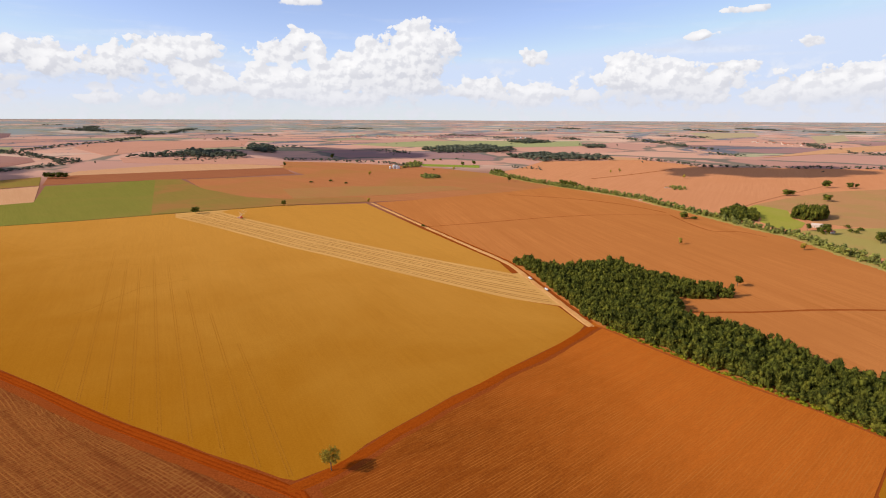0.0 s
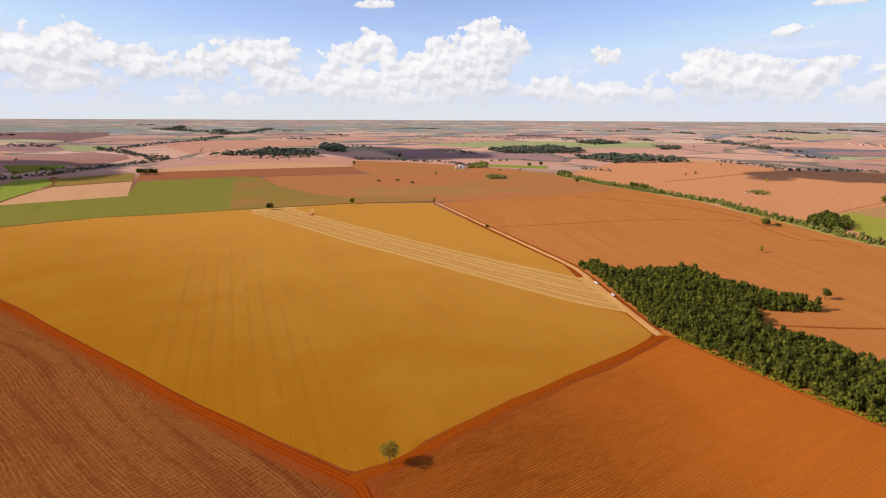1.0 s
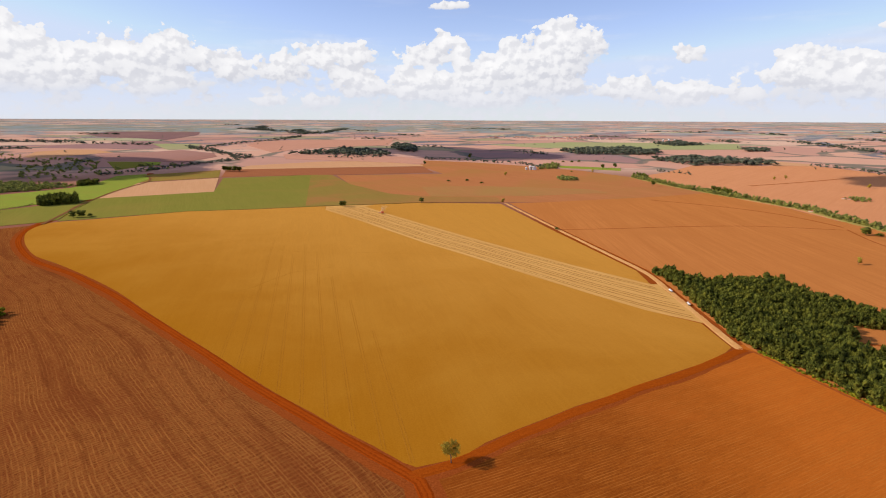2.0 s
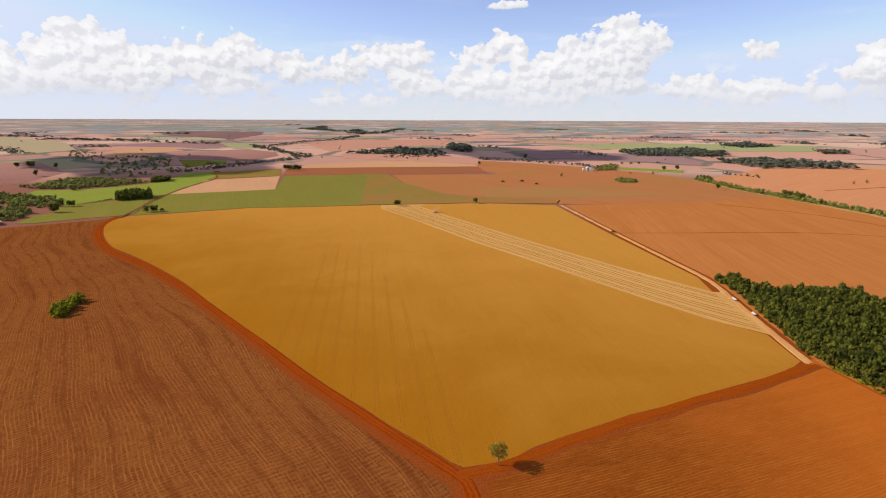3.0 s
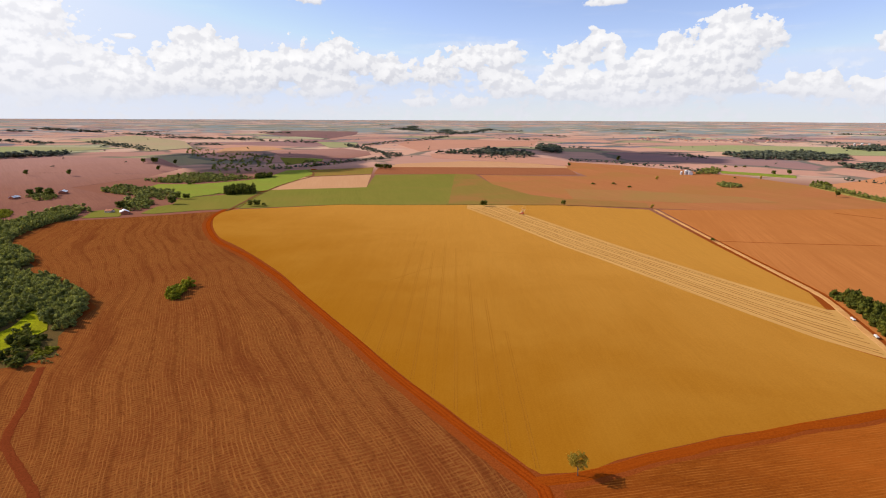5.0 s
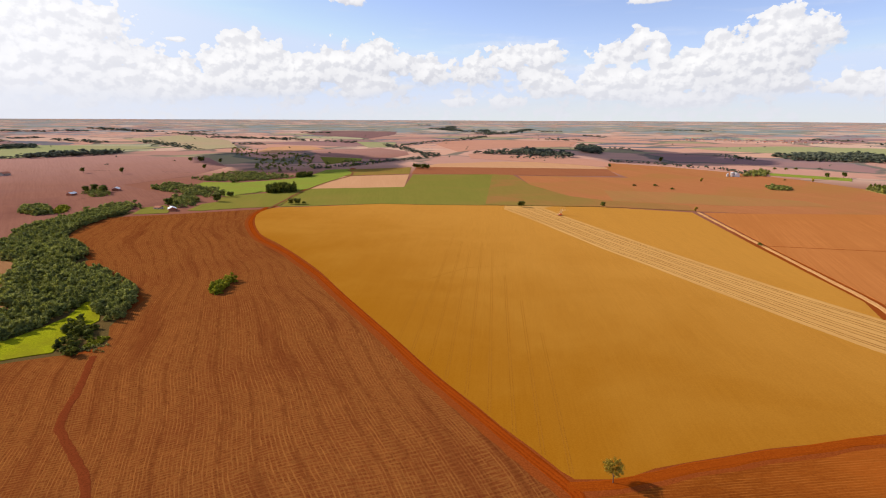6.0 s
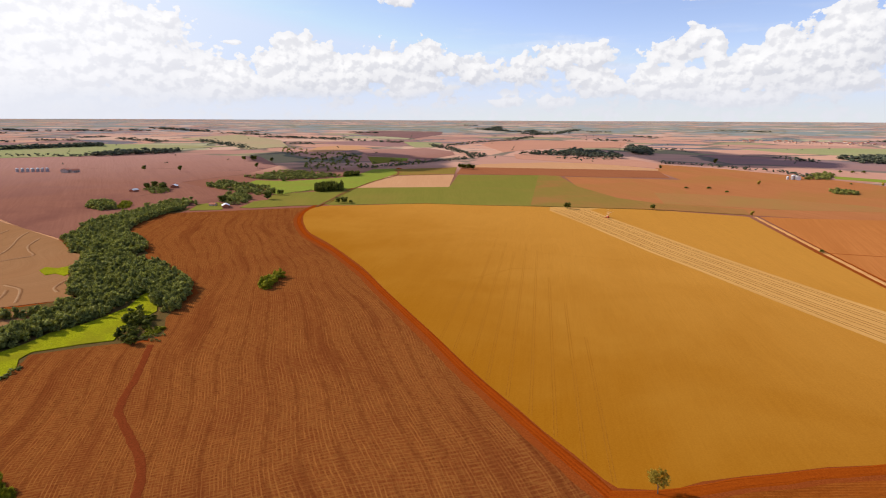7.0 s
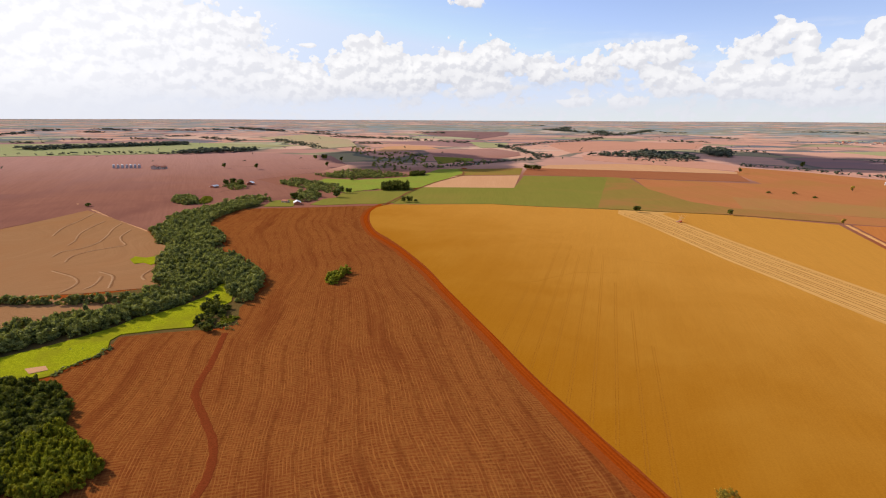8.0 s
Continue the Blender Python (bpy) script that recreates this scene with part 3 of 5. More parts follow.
field("olive_pasture", [(670, 1155), (835, 1280), (1006, 1389), (1192, 1441), (1300, 1000), (773, 900), (705, 917), (673, 959), (702, 1069)], 0.2, M_DRY, "dry brownish pasture behind a farmstead")
field("lime_pasture", [(627, 1113), (682, 1158), (697, 1119), (706, 1087), (658, 994), (653, 950), (619, 908), (585, 883), (575, 904), (577, 961), (602, 999), (618, 1058)], 0.35, M_MEADOW_SOFT, "bright lime green pasture beside the tree belt")
field("farm_meadow", [(600, 880), (704, 903), (771, 904), (760, 770), (660, 690), (572, 700), (575, 812)], 0.35, M_DRY_MEADOW, "olive green meadow round a small farmstead")
field("green_field", [(-1065, 1432), (-853, 1590), (-786, 1608), (-623, 1388), (-453, 1239), (-354, 1215), (-335, 1126), (-428, 1072), (-518, 1023), (-657, 937), (-749, 889), (-868, 762),
      (-896, 736), (-985, 858), (-1063, 979), (-887, 1151)], 0.4, M_GREEN, "large muted green field behind the golden crop")
field("thin_green_field", [(-853, 1590), (-786, 1608), (-623, 1388), (-453, 1239), (-354, 1215), (-191, 1248), (-168, 1178), (-335, 1126), (-428, 1072), (-518, 1023), (-557, 1009)], 0.9, M_THIN, "sparse green crop mixed with bare soil")
field("pink_patch", [(-1186, 1109), (-1215, 1248), (-1077, 1426), (-887, 1151), (-1063, 979)], 0.3, M_SAND, "pale pink bare patch between green fields")
field("green_strip", [(-1357, 1448), (-1236, 1652), (-1088, 1441), (-1227, 1261)], 0.3, M_THIN, "narrow thin green crop strip")
field("dark_strip", [(-1218, 1657), (-1206, 1696), (-774, 1924), (-599, 2016), (-493, 1791), (-672, 1673), (-853, 1590), (-1085, 1450)], 0.3, M_DARK, "dark red fallow strip")
field("tan_strip", [(-1214, 1680), (-1248, 1848), (-1172, 1966), (-1079, 2112), (-937, 2174), (-763, 2145), (-620, 2085), (-600, 2022), (-777, 1933)], 0.3, M_SAND, "pale tan strip of cut crop")
field("contoured_field", [(-1123, 92), (-1175, 161), (-1243, 241), (-1112, 253), (-931, 260), (-837, 243), (-800, 251), (-745, 208), (-699, 197), (-650, 179), (-614, 176), (-645, 111), (-687, 46), (-760, -80), (-1000, -100)],
      0.15, M_TAN, "tan field with curving contour lines")
field("tan_margin", [(-676, 41), (-640, 91), (-600, 155), (-568, 150), (-559, 93), (-551, 54), (-556, 32), (-560, -60), (-690, -60)], 0.15, M_TAN, "tan field between two belts of trees")
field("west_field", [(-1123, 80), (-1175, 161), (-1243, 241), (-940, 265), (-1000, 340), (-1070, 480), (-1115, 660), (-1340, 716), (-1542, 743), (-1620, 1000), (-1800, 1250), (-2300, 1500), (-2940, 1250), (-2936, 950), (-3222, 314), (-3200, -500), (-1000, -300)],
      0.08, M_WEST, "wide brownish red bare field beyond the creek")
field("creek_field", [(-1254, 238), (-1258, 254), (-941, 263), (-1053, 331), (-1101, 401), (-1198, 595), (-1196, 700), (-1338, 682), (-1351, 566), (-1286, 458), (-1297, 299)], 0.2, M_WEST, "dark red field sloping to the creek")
field("creek_meadow", [(-584, 238), (-574, 223), (-546, 197), (-538, 179), (-529, 151), (-529, 128), (-518, 109), (-512, 85), (-509, 59), (-500, -40), (-455, -40), (-446, 48), (-448, 53), (-455, 63), (-461, 78), (-470, 90), (-487, 96), (-495, 106), (-489, 120), (-482, 136), (-470, 156), (-487, 169), (-502, 187), (-513, 210)],
      0.4, M_MEADOW, "vivid yellow-green meadow along the creek", smooth=True)
field("bend_meadow", [(-1366, 833), (-1420, 905), (-1327, 961), (-1306, 1029), (-1290, 1114), (-1330, 1238), (-1417, 1385), (-1375, 1459), (-1265, 1354), (-1168, 1180), (-1111, 1069), (-1069, 986), (-1060, 919),
      (-1113, 869), (-1119, 823), (-1111, 770), (-1132, 765), (-1205, 818), (-1264, 826)], 0.4, M_LIME, "bright green pasture in the creek bend")
field("lower_meadow", [(-1115, 753), (-1105, 813), (-1088, 857), (-1051, 923), (-1055, 966), (-1000, 877), (-938, 789), (-908, 748), (-913, 718), (-944, 682), (-983, 612), (-1007, 600), (-1058, 665), (-1058, 702)],
      0.35, M_GREEN, "green pasture below the road bend")
field("creek_pasture", [(-1050, 515), (-1112, 568), (-1106, 609), (-1055, 600), (-1010, 560)], 0.35, M_GREEN, "small green pasture between the creek woods")
field("shaded_pasture", [(-1918, 1837), (-1783, 1876), (-1620, 1747), (-1572, 1536)], 0.5, M_GREEN, "green pasture in the creek valley")
field("valley_lime", [(-1779, 1880), (-1685, 1877), (-1601, 1769), (-1620, 1747)], 0.5, M_LIME, "lime green patch above the creek valley")
field("valley_tan", [(-2496, 1939), (-2817, 2263), (-2837, 2474), (-2692, 2506), (-2399, 2345), (-2380, 2144), (-2348, 1885)], 0.6, M_SAND, "pale tan field above the valley woods")
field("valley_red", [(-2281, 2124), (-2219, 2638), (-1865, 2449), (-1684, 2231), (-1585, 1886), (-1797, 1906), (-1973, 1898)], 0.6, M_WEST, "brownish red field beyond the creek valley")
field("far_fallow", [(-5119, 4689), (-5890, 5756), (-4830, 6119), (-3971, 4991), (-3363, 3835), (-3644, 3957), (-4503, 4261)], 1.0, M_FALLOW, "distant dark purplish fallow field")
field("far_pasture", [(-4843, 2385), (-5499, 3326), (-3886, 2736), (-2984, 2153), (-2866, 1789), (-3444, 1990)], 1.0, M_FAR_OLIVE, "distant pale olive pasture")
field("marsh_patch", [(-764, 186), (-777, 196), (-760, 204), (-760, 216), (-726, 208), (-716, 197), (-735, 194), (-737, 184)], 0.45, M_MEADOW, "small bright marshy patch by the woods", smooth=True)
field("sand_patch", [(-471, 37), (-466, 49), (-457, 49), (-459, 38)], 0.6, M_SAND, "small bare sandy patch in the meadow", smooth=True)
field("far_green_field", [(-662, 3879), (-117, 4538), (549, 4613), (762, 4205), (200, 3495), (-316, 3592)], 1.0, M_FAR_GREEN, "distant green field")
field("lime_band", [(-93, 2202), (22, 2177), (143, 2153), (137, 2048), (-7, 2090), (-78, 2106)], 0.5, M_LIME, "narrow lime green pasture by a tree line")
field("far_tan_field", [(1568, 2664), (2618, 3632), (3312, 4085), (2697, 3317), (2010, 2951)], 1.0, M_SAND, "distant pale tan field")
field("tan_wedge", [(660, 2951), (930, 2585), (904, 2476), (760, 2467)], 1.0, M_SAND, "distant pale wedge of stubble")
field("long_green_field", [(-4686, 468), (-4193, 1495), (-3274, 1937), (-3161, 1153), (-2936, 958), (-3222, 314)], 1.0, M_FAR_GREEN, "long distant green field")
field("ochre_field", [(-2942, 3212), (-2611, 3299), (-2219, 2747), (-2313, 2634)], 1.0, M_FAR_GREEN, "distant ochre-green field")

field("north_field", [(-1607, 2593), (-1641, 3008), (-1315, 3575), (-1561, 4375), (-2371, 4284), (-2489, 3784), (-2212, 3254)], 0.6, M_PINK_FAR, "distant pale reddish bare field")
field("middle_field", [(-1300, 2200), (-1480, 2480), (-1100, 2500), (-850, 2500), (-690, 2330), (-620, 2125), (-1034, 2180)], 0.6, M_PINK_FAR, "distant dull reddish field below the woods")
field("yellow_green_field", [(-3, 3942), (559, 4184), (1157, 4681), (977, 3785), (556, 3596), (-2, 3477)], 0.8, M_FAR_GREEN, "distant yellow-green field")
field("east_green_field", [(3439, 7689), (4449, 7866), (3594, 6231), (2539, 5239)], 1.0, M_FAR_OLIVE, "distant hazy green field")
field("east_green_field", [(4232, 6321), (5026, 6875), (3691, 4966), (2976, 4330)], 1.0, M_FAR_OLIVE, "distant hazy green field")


# ---- roads ----
def road(name, line, width, mat, rut, label, base=0.12, verge=0.0):
    w = width / 2
    ob = ribbon(name, line, [(-w - 1.2, 0.0), (-w, 0.24), (-w + 0.8, 0.14), (0, 0.2), (w - 0.8, 0.14), (w, 0.24), (w + 1.2, 0.0)], mat, base=base, wander=0.55, seed=len(line))
    tagged(ob, label, "road", kind="structure")
    for a, b in ((-w - verge, -w - 0.2), (w + 0.2, w + verge)) if verge else ():
        ribbon("verge", line, [(a, 0.055), ((a + b) / 2, 0.075), (b, 0.065)], M_VERGE, ob, base, 7.0, 0.6, 5)
    for o in (-width * 0.2, width * 0.24):
        ribbon("wheel_rut", line, [(o - width * 0.14, 0.24), (o, 0.25), (o + width * 0.14, 0.24)], rut, ob, base, 9.0, 0.35, 3)
    return ob


def wash(name, line, width, mat, label, base=0.2):
    """A low ragged band of other soil across a field."""
    w = width / 2
    ob = ribbon(name, line, [(-w, -0.2), (-w * 0.75, 0.05), (-w * 0.3, 0.1), (w * 0.3, 0.1), (w * 0.75, 0.05), (w, -0.2)], mat, None, base, 5.0, width * 0.09, len(line) + 1)
    return tagged(ob, label, "bank", kind="structure")


ROAD_LEFT = [(-20, 60), (-40, 150), (-57, 203), (-64, 219), (-70, 227), (-79, 232), (-101, 242), (-124, 253), (-151, 266), (-180, 280), (-217, 298), (-262, 323), (-323, 355), (-384, 387), (-453, 424), (-527, 458), (-569, 477), (-621, 495), (-678, 516), (-739, 550), (-799, 591), (-848, 635), (-885, 682), (-931, 765),
             (-988, 848), (-1085, 992), (-1180, 1138), (-1274, 1350), (-1384, 1488)]
road("road_west", ROAD_LEFT, 5.6, M_ROAD, M_RUT, "red dirt farm road along the crop edge", verge=7.0)
road("road_bend", [(-893, 705), (-951, 796), (-1012, 885), (-1073, 991), (-1126, 1092), (-1168, 1190), (-1205, 1283), (-1280, 1371), (-1349, 1420)], 4.0, M_LANE, M_LANE, "brown farm lane between green pastures", base=0.95)
road("road_front", [(-76, 230), (-67, 237), (-56, 246), (-40, 265), (-27, 281), (-11, 298), (6, 317), (26, 336), (48, 360), (75, 384), (107, 418), (136, 450)], 6.0, M_ROAD_PALE, M_ROAD_PALE, "red dirt farm road between crop and tilled soil", verge=4.5)
wash("forest_verge", [(134, 450), (142, 446), (166, 409), (206, 350), (239, 308), (262, 271), (300, 200)], 3.0, M_TERRACE, "reddish bare verge along the forest edge")
road("road_east", [(133, 448), (120, 504), (107, 563), (95, 619), (80, 672), (35, 765), (-30, 899), (-158, 1167)], 4.4, M_DUST, M_DUST, "pale dusty track beside the golden field")
wash("creek_track", [(-200, 20), (-244, 73), (-264, 89), (-286, 99), (-330, 108), (-353, 115), (-390, 141), (-437, 171)], 6.0, M_WASH, "dark red wash line across the stubble")
road("far_track", [(-1715, 223), (-1518, 237), (-1282, 249), (-1105, 251), (-944, 260)], 5.0, M_SAND, M_SAND, "pale track between distant fields")
wash("terrace_north", [(-33, 900), (77, 944), (187, 992), (302, 1026), (435, 1029)], 4.0, M_TERRACE, "low dark terrace bank across the orange field")
wash("terrace_south", [(229, 487), (298, 488), (368, 495), (433, 495), (552, 490)], 5.0, M_TERRACE, "low red terrace bank across the orange field")
wash("terrace_east", [(442, 1033), (439, 941), (448, 879), (470, 871), (495, 869), (513, 829)], 3.5, M_TERRACE, "faint terrace bank near the tree belt")

for line in ([(-1448, 549), (-1480, 590), (-1497, 624)], [(-1307, 510), (-1352, 569), (-1320, 614), (-1323, 679)], [(-2199, 731), (-2097, 858), (-1888, 978), (-1722, 1048)], [(-1220, 266), (-1243, 315), (-1289, 414)], [(-1166, 256), (-1212, 329), (-1209, 391)]):
    wash("boundary_bank", line, 5.0, M_WEST_BANK, "dark low bank across the brownish red field", 0.35)
wash("bank_east", [(459, 1675), (642, 1824), (858, 2022)], 9.0, M_TERRACE, "faint darker bank across the pale field", 0.3)
wash("bank_far", [(631, 1120), (685, 1178), (804, 1284), (932, 1392), (1082, 1517)], 4.0, M_DARK, "faint darker bank across the pale field", 0.3)
wash("bank_north", [(160, 1307), (298, 1245), (390, 1162), (445, 1055)], 5.0, M_TERRACE, "faint terrace bank across the orange field", 0.3)

BELT = [(163, 1821), (248, 1620), (321, 1483), (390, 1370), (440, 1280), (461, 1234), (474, 1160), (491, 1090), (506, 1037), (516, 988), (526, 943), (537, 897), (549, 862), (560, 829), (562, 788), (557, 736), (558, 600), (562, 480)]
wash("belt_grass", BELT, 30.0, M_DRY_MEADOW, "strip of olive grass under the tree belt", 0.5)

# contour banks that curl across the tan field: a pale ridge with a furrow beside it
RIDGES = [
    [(-852, 117), (-876, 133), (-878, 151), (-898, 177), (-942, 201), (-1004, 226), (-1045, 249)],
    [(-807, 123), (-833, 134), (-851, 156), (-857, 185), (-859, 205), (-896, 210), (-931, 219), (-974, 244)],
    [(-915, 146), (-942, 160), (-995, 177), (-1047, 205), (-1087, 233)],
    [(-666, 92), (-676, 103), (-695, 114), (-724, 115), (-770, 103)],
    [(-647, 133), (-674, 143), (-698, 149), (-726, 143)],
    [(-653, 171), (-671, 173), (-690, 186), (-701, 198)],
    [(-1004, 143), (-1067, 167), (-1122, 201), (-1196, 241)],
    [(-661, 112), (-668, 122), (-685, 132), (-703, 139)]]
for line in RIDGES:
    bank = wash("contour_ridge", line, 2.4, M_RIDGE, "pale contour ridge curling across the tan field", 0.5)
    ribbon("furrow", line, [(1.3, 0.0), (2.1, 0.06), (3.0, 0.0)], M_FURROW, bank, 0.5, 6.0, 0.4, len(line))

# ---- tramlines and windrows ----
ALONG = Vector((math.sin(radians(-28.1)), math.cos(radians(-28.1))))
TRAMS = [((-263, 332), 150), ((-240, 320), 460), ((-215, 308), 420), ((-192, 296), 390), ((-168, 284), 470), ((-145, 274), 440), ((-122, 263), 330), ((-99, 252), 260), ((-80, 245), 190)]
for (x, y), length in TRAMS:
    for off in (-0.95, 0.95):
        a = Vector((x, y)) - ALONG * 4.5 + Vector((ALONG.y, -ALONG.x)) * off
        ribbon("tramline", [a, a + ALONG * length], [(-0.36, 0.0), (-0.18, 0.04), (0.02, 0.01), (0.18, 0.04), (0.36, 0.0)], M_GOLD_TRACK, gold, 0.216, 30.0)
for i in range(1, 11):
    f = (i + 0.22 * math.sin(i * 2.3)) / 11
    rows_a, rows_b = spline(STRIP_LO[:-1], False, 4), spline(STRIP_UP, False, 4)
    line = [rows_a[int(k / 20 * (len(rows_a) - 1))].lerp(rows_b[int(k / 20 * (len(rows_b) - 1))], f) for k in range(21)]
    ribbon("windrow", line, [(-0.62, 0.0), (-0.2, 0.07), (0.3, 0.07), (0.62, 0.0)], M_WINDROW, strip, 0.26, 7.0, 0.22, i)


# ---- trees ----
def ico(sub):
    bm = bmesh.new()
    bmesh.ops.create_icosphere(bm, subdivisions=sub, radius=1.0)
    v = np.array([q.co for q in bm.verts])
    f = np.array([[q.index for q in t.verts] for t in bm.faces])
    bm.free()
    return v, f


ICO1, ICO2 = ico(1), ico(2)


def crown(rng, lumps, leaves, ball, low=0.15, wide=0.5, leaf=0.055):
    """A crown about 1 high and 2 * wide across: leafy lumps with loose sprays that break the outline."""
    vs, fs, n = [], [], 0
    bv, bf = ball
    spots = []
    for i in range(lumps):
        a, u = rng.uniform(0, 6.283), rng.uniform(0, 1) ** 0.6
        z = rng.uniform(low + 0.15, 0.86)
        reach = wide * 0.72 * math.sqrt(max(0.05, 1 - ((z - 0.52) / 0.5) ** 2))
        c = np.array([math.cos(a) * u * reach, math.sin(a) * u * reach, z])
        r = wide * rng.uniform(0.24, 0.5)
        v = bv * (1 + rng.uniform(-0.34, 0.3, (len(bv), 1))) * r * np.array([1, 1, 0.8]) + c
        vs.append(v)
        fs.append(bf + n)
        n += len(v)
        spots.append((c, r))
    for i in range(leaves):
        c, r = spots[i % lumps]
        d = rng.normal(size=3)
        d[2] = abs(d[2]) * 0.8 - 0.25
        d /= np.linalg.norm(d)
        p = c + d * r * np.array([1, 1, 0.8]) * rng.uniform(0.95, 1.25)
        e1 = rng.normal(size=3)
        e1 /= np.linalg.norm(e1)
        e2 = np.cross(d, e1)
        s = leaf * rng.uniform(0.6, 1.5)
        q = np.array([p - e1 * s, p + e2 * s * 1.4, p + e1 * s + d * s * 0.6])
        vs.append(q)
        fs.append(np.array([[0, 1, 2]]) + n)
        n += 3
    return np.concatenate(vs), np.concatenate(fs)


def mesh_np(name, v, f, mat):
    me = bpy.data.meshes.new(name)
    me.vertices.add(len(v))
    me.vertices.foreach_set("co", np.asarray(v, dtype=np.float32).ravel())
    me.loops.add(len(f) * 3)
    me.loops.foreach_set("vertex_index", np.asarray(f, dtype=np.int32).ravel())
    me.polygons.add(len(f))
    me.polygons.foreach_set("loop_start", np.arange(0, len(f) * 3, 3, dtype=np.int32))
    me.update(calc_edges=True)
    me.materials.append(mat)
    return me


RNG = np.random.default_rng(7)
FOREST_KINDS = [crown(RNG, 15, 210, ICO1, 0.0, 0.5, 0.085) for _ in range(9)]
DENSE = [crown(RNG, 9, 130, ICO1, 0.0, 0.5, 0.08) for _ in range(5)]
LIGHT = [crown(RNG, 4, 20, ICO1, 0.0) for _ in range(5)]


def woods(name, spots, sizes, mat, label, kinds=DENSE, category="woodland"):
    """Many trees as one body of foliage; spots in plan, sizes: height and width of each."""
    vs, fs, n = [], [], 0
    for (x, y), (h, w) in zip(spots, sizes):
        v, f = kinds[RNG.integers(len(kinds))]
        a = RNG.uniform(0, 6.283)
        c, s = math.cos(a), math.sin(a)
        k = shrink(math.hypot(x, y))
        o = land(x, y)
        q = np.empty_like(v)
        q[:, 0] = (v[:, 0] * c - v[:, 1] * s) * w * k + o.x
        q[:, 1] = (v[:, 0] * s + v[:, 1] * c) * w * k + o.y
        q[:, 2] = v[:, 2] * h * k + o.z - 0.3
        vs.append(q)
        fs.append(f + n)
        n += len(v)
    ob = new(name, mesh_np(name, np.concatenate(vs), np.concatenate(fs), mat))
    return tagged(ob, label, category, kind="stuff")


def fill(outline, gap, margin=0.0):
    o = np.array([tuple(p) for p in outline])
    lo, hi = o.min(0), o.max(0)
    xs, ys = np.meshgrid(np.arange(lo[0], hi[0], gap), np.arange(lo[1], hi[1], gap * 0.87))
    xs = xs + (np.arange(xs.shape[0]) % 2)[:, None] * gap / 2
    p = np.stack([xs.ravel(), ys.ravel()], 1) + RNG.uniform(-0.32, 0.32, (xs.size, 2)) * gap
    return p[inside(p, outline)]


def grown(p, h, w, spread=0.25):
    return [(h * (1 + RNG.uniform(-spread, spread)), w * (1 + RNG.uniform(-spread, spread))) for _ in p]


def row(line, gap, depth):
    pts = spline(line, False, gap)
    return np.array([(p.x + RNG.uniform(-depth, depth), p.y + RNG.uniform(-depth, depth)) for p in pts])


FOREST = [(90, 664), (98, 668), (139, 628), (197, 648), (218, 660), (234, 615), (264, 573), (283, 552), (306, 530), (261, 525), (236, 531), (231, 492), (220, 465), (242, 446), (262, 424), (274, 390), (279, 371), (290, 351),
          (330, 310), (300, 250), (264, 273), (241, 312), (209, 355), (170, 413), (142, 454), (134, 468), (122, 541), (104, 637)]
p = fill(FOREST, 4.7)
woods("forest", p, grown(p, 11.0, 7.2, 0.4), M_LEAF, "dense dark green native forest block between red fields", FOREST_KINDS)
p = row([(266, 270), (240, 310), (208, 353), (175, 402), (146, 446)], 2.6, 1.2)
woods("forest_edge_brush", p, grown(p, 2.6, 4.0), M_LEAF_FRESH, "low bright green brush along the forest edge")
for line, h in (([(-501, 58), (-488, 69), (-481, 82), (-473, 91)], 1.3), ([(-445, 49), (-452, 63), (-459, 80), (-469, 92)], 3.0), ([(-498, 116), (-511, 138), (-526, 165), (-529, 186)], 1.1), ([(-440, 178), (-458, 172), (-448, 188)], 2.5)):
    p = row(line, 1.2, 1.3)
    woods("ditch_brush", p, grown(p, h, h * 1.3, 0.4), M_LEAF_CREEK, "low dark brush along a meadow ditch", LIGHT, "brush")
p = row([(-1122, 762), (-1118, 794), (-1108, 837), (-1120, 870)], 3.0, 2.0)
woods("pasture_hedge", p, grown(p, 3.0, 4.5, 0.4), M_LEAF_CREEK, "low dark hedge between two pastures", LIGHT, "hedge")
CREEK_UPPER = [(-1075, 520), (-1050, 472), (-1011, 422), (-976, 383), (-934, 353), (-888, 337), (-836, 334), (-778, 319), (-748, 282), (-728, 256), (-725, 272), (-685, 296), (-641, 281), (-594, 279), (-558, 267), (-525, 245), (-500, 224), (-504, 213), (-530, 216), (-571, 232), (-584, 227), (-570, 216), (-554, 194), (-537, 176), (-529, 159), (-558, 132), (-574, 138), (-597, 158), (-589, 178), (-622, 174), (-668, 186), (-720, 208), (-751, 222), (-808, 253), (-837, 244), (-892, 255), (-945, 265), (-955, 291), (-1018, 315), (-1045, 338), (-1092, 403), (-1121, 470), (-1127, 512)]
CREEK_LOWER = [(-567, 134), (-564, 116), (-569, 97), (-567, 78), (-569, 69), (-590, -60), (-510, -60), (-520, 61), (-514, 85), (-519, 109), (-529, 128), (-530, 152), (-543, 167)]
for o in (CREEK_UPPER, CREEK_LOWER):
    p = fill(o, 5.6)
    p = p[RNG.uniform(0, 1, len(p)) > 0.12]
    woods("creek_woods", p, grown(p, 9.0, 8.2, 0.5), M_LEAF_CREEK, "dark riverside woods winding along the creek", FOREST_KINDS)
p = row([(-735, -30), (-629, 79), (-612, 98), (-600, 117), (-584, 138), (-572, 158)], 2.8, 3.0)
woods("hedge_trees", p, grown(p, 9.0, 9.0), M_LEAF_CREEK, "dark row of trees between tan fields")
SW = [(-456, 21), (-445, 39), (-420, 48), (-389, 52), (-365, 44), (-352, 20), (-309, 6), (-340, -40), (-470, -40)]
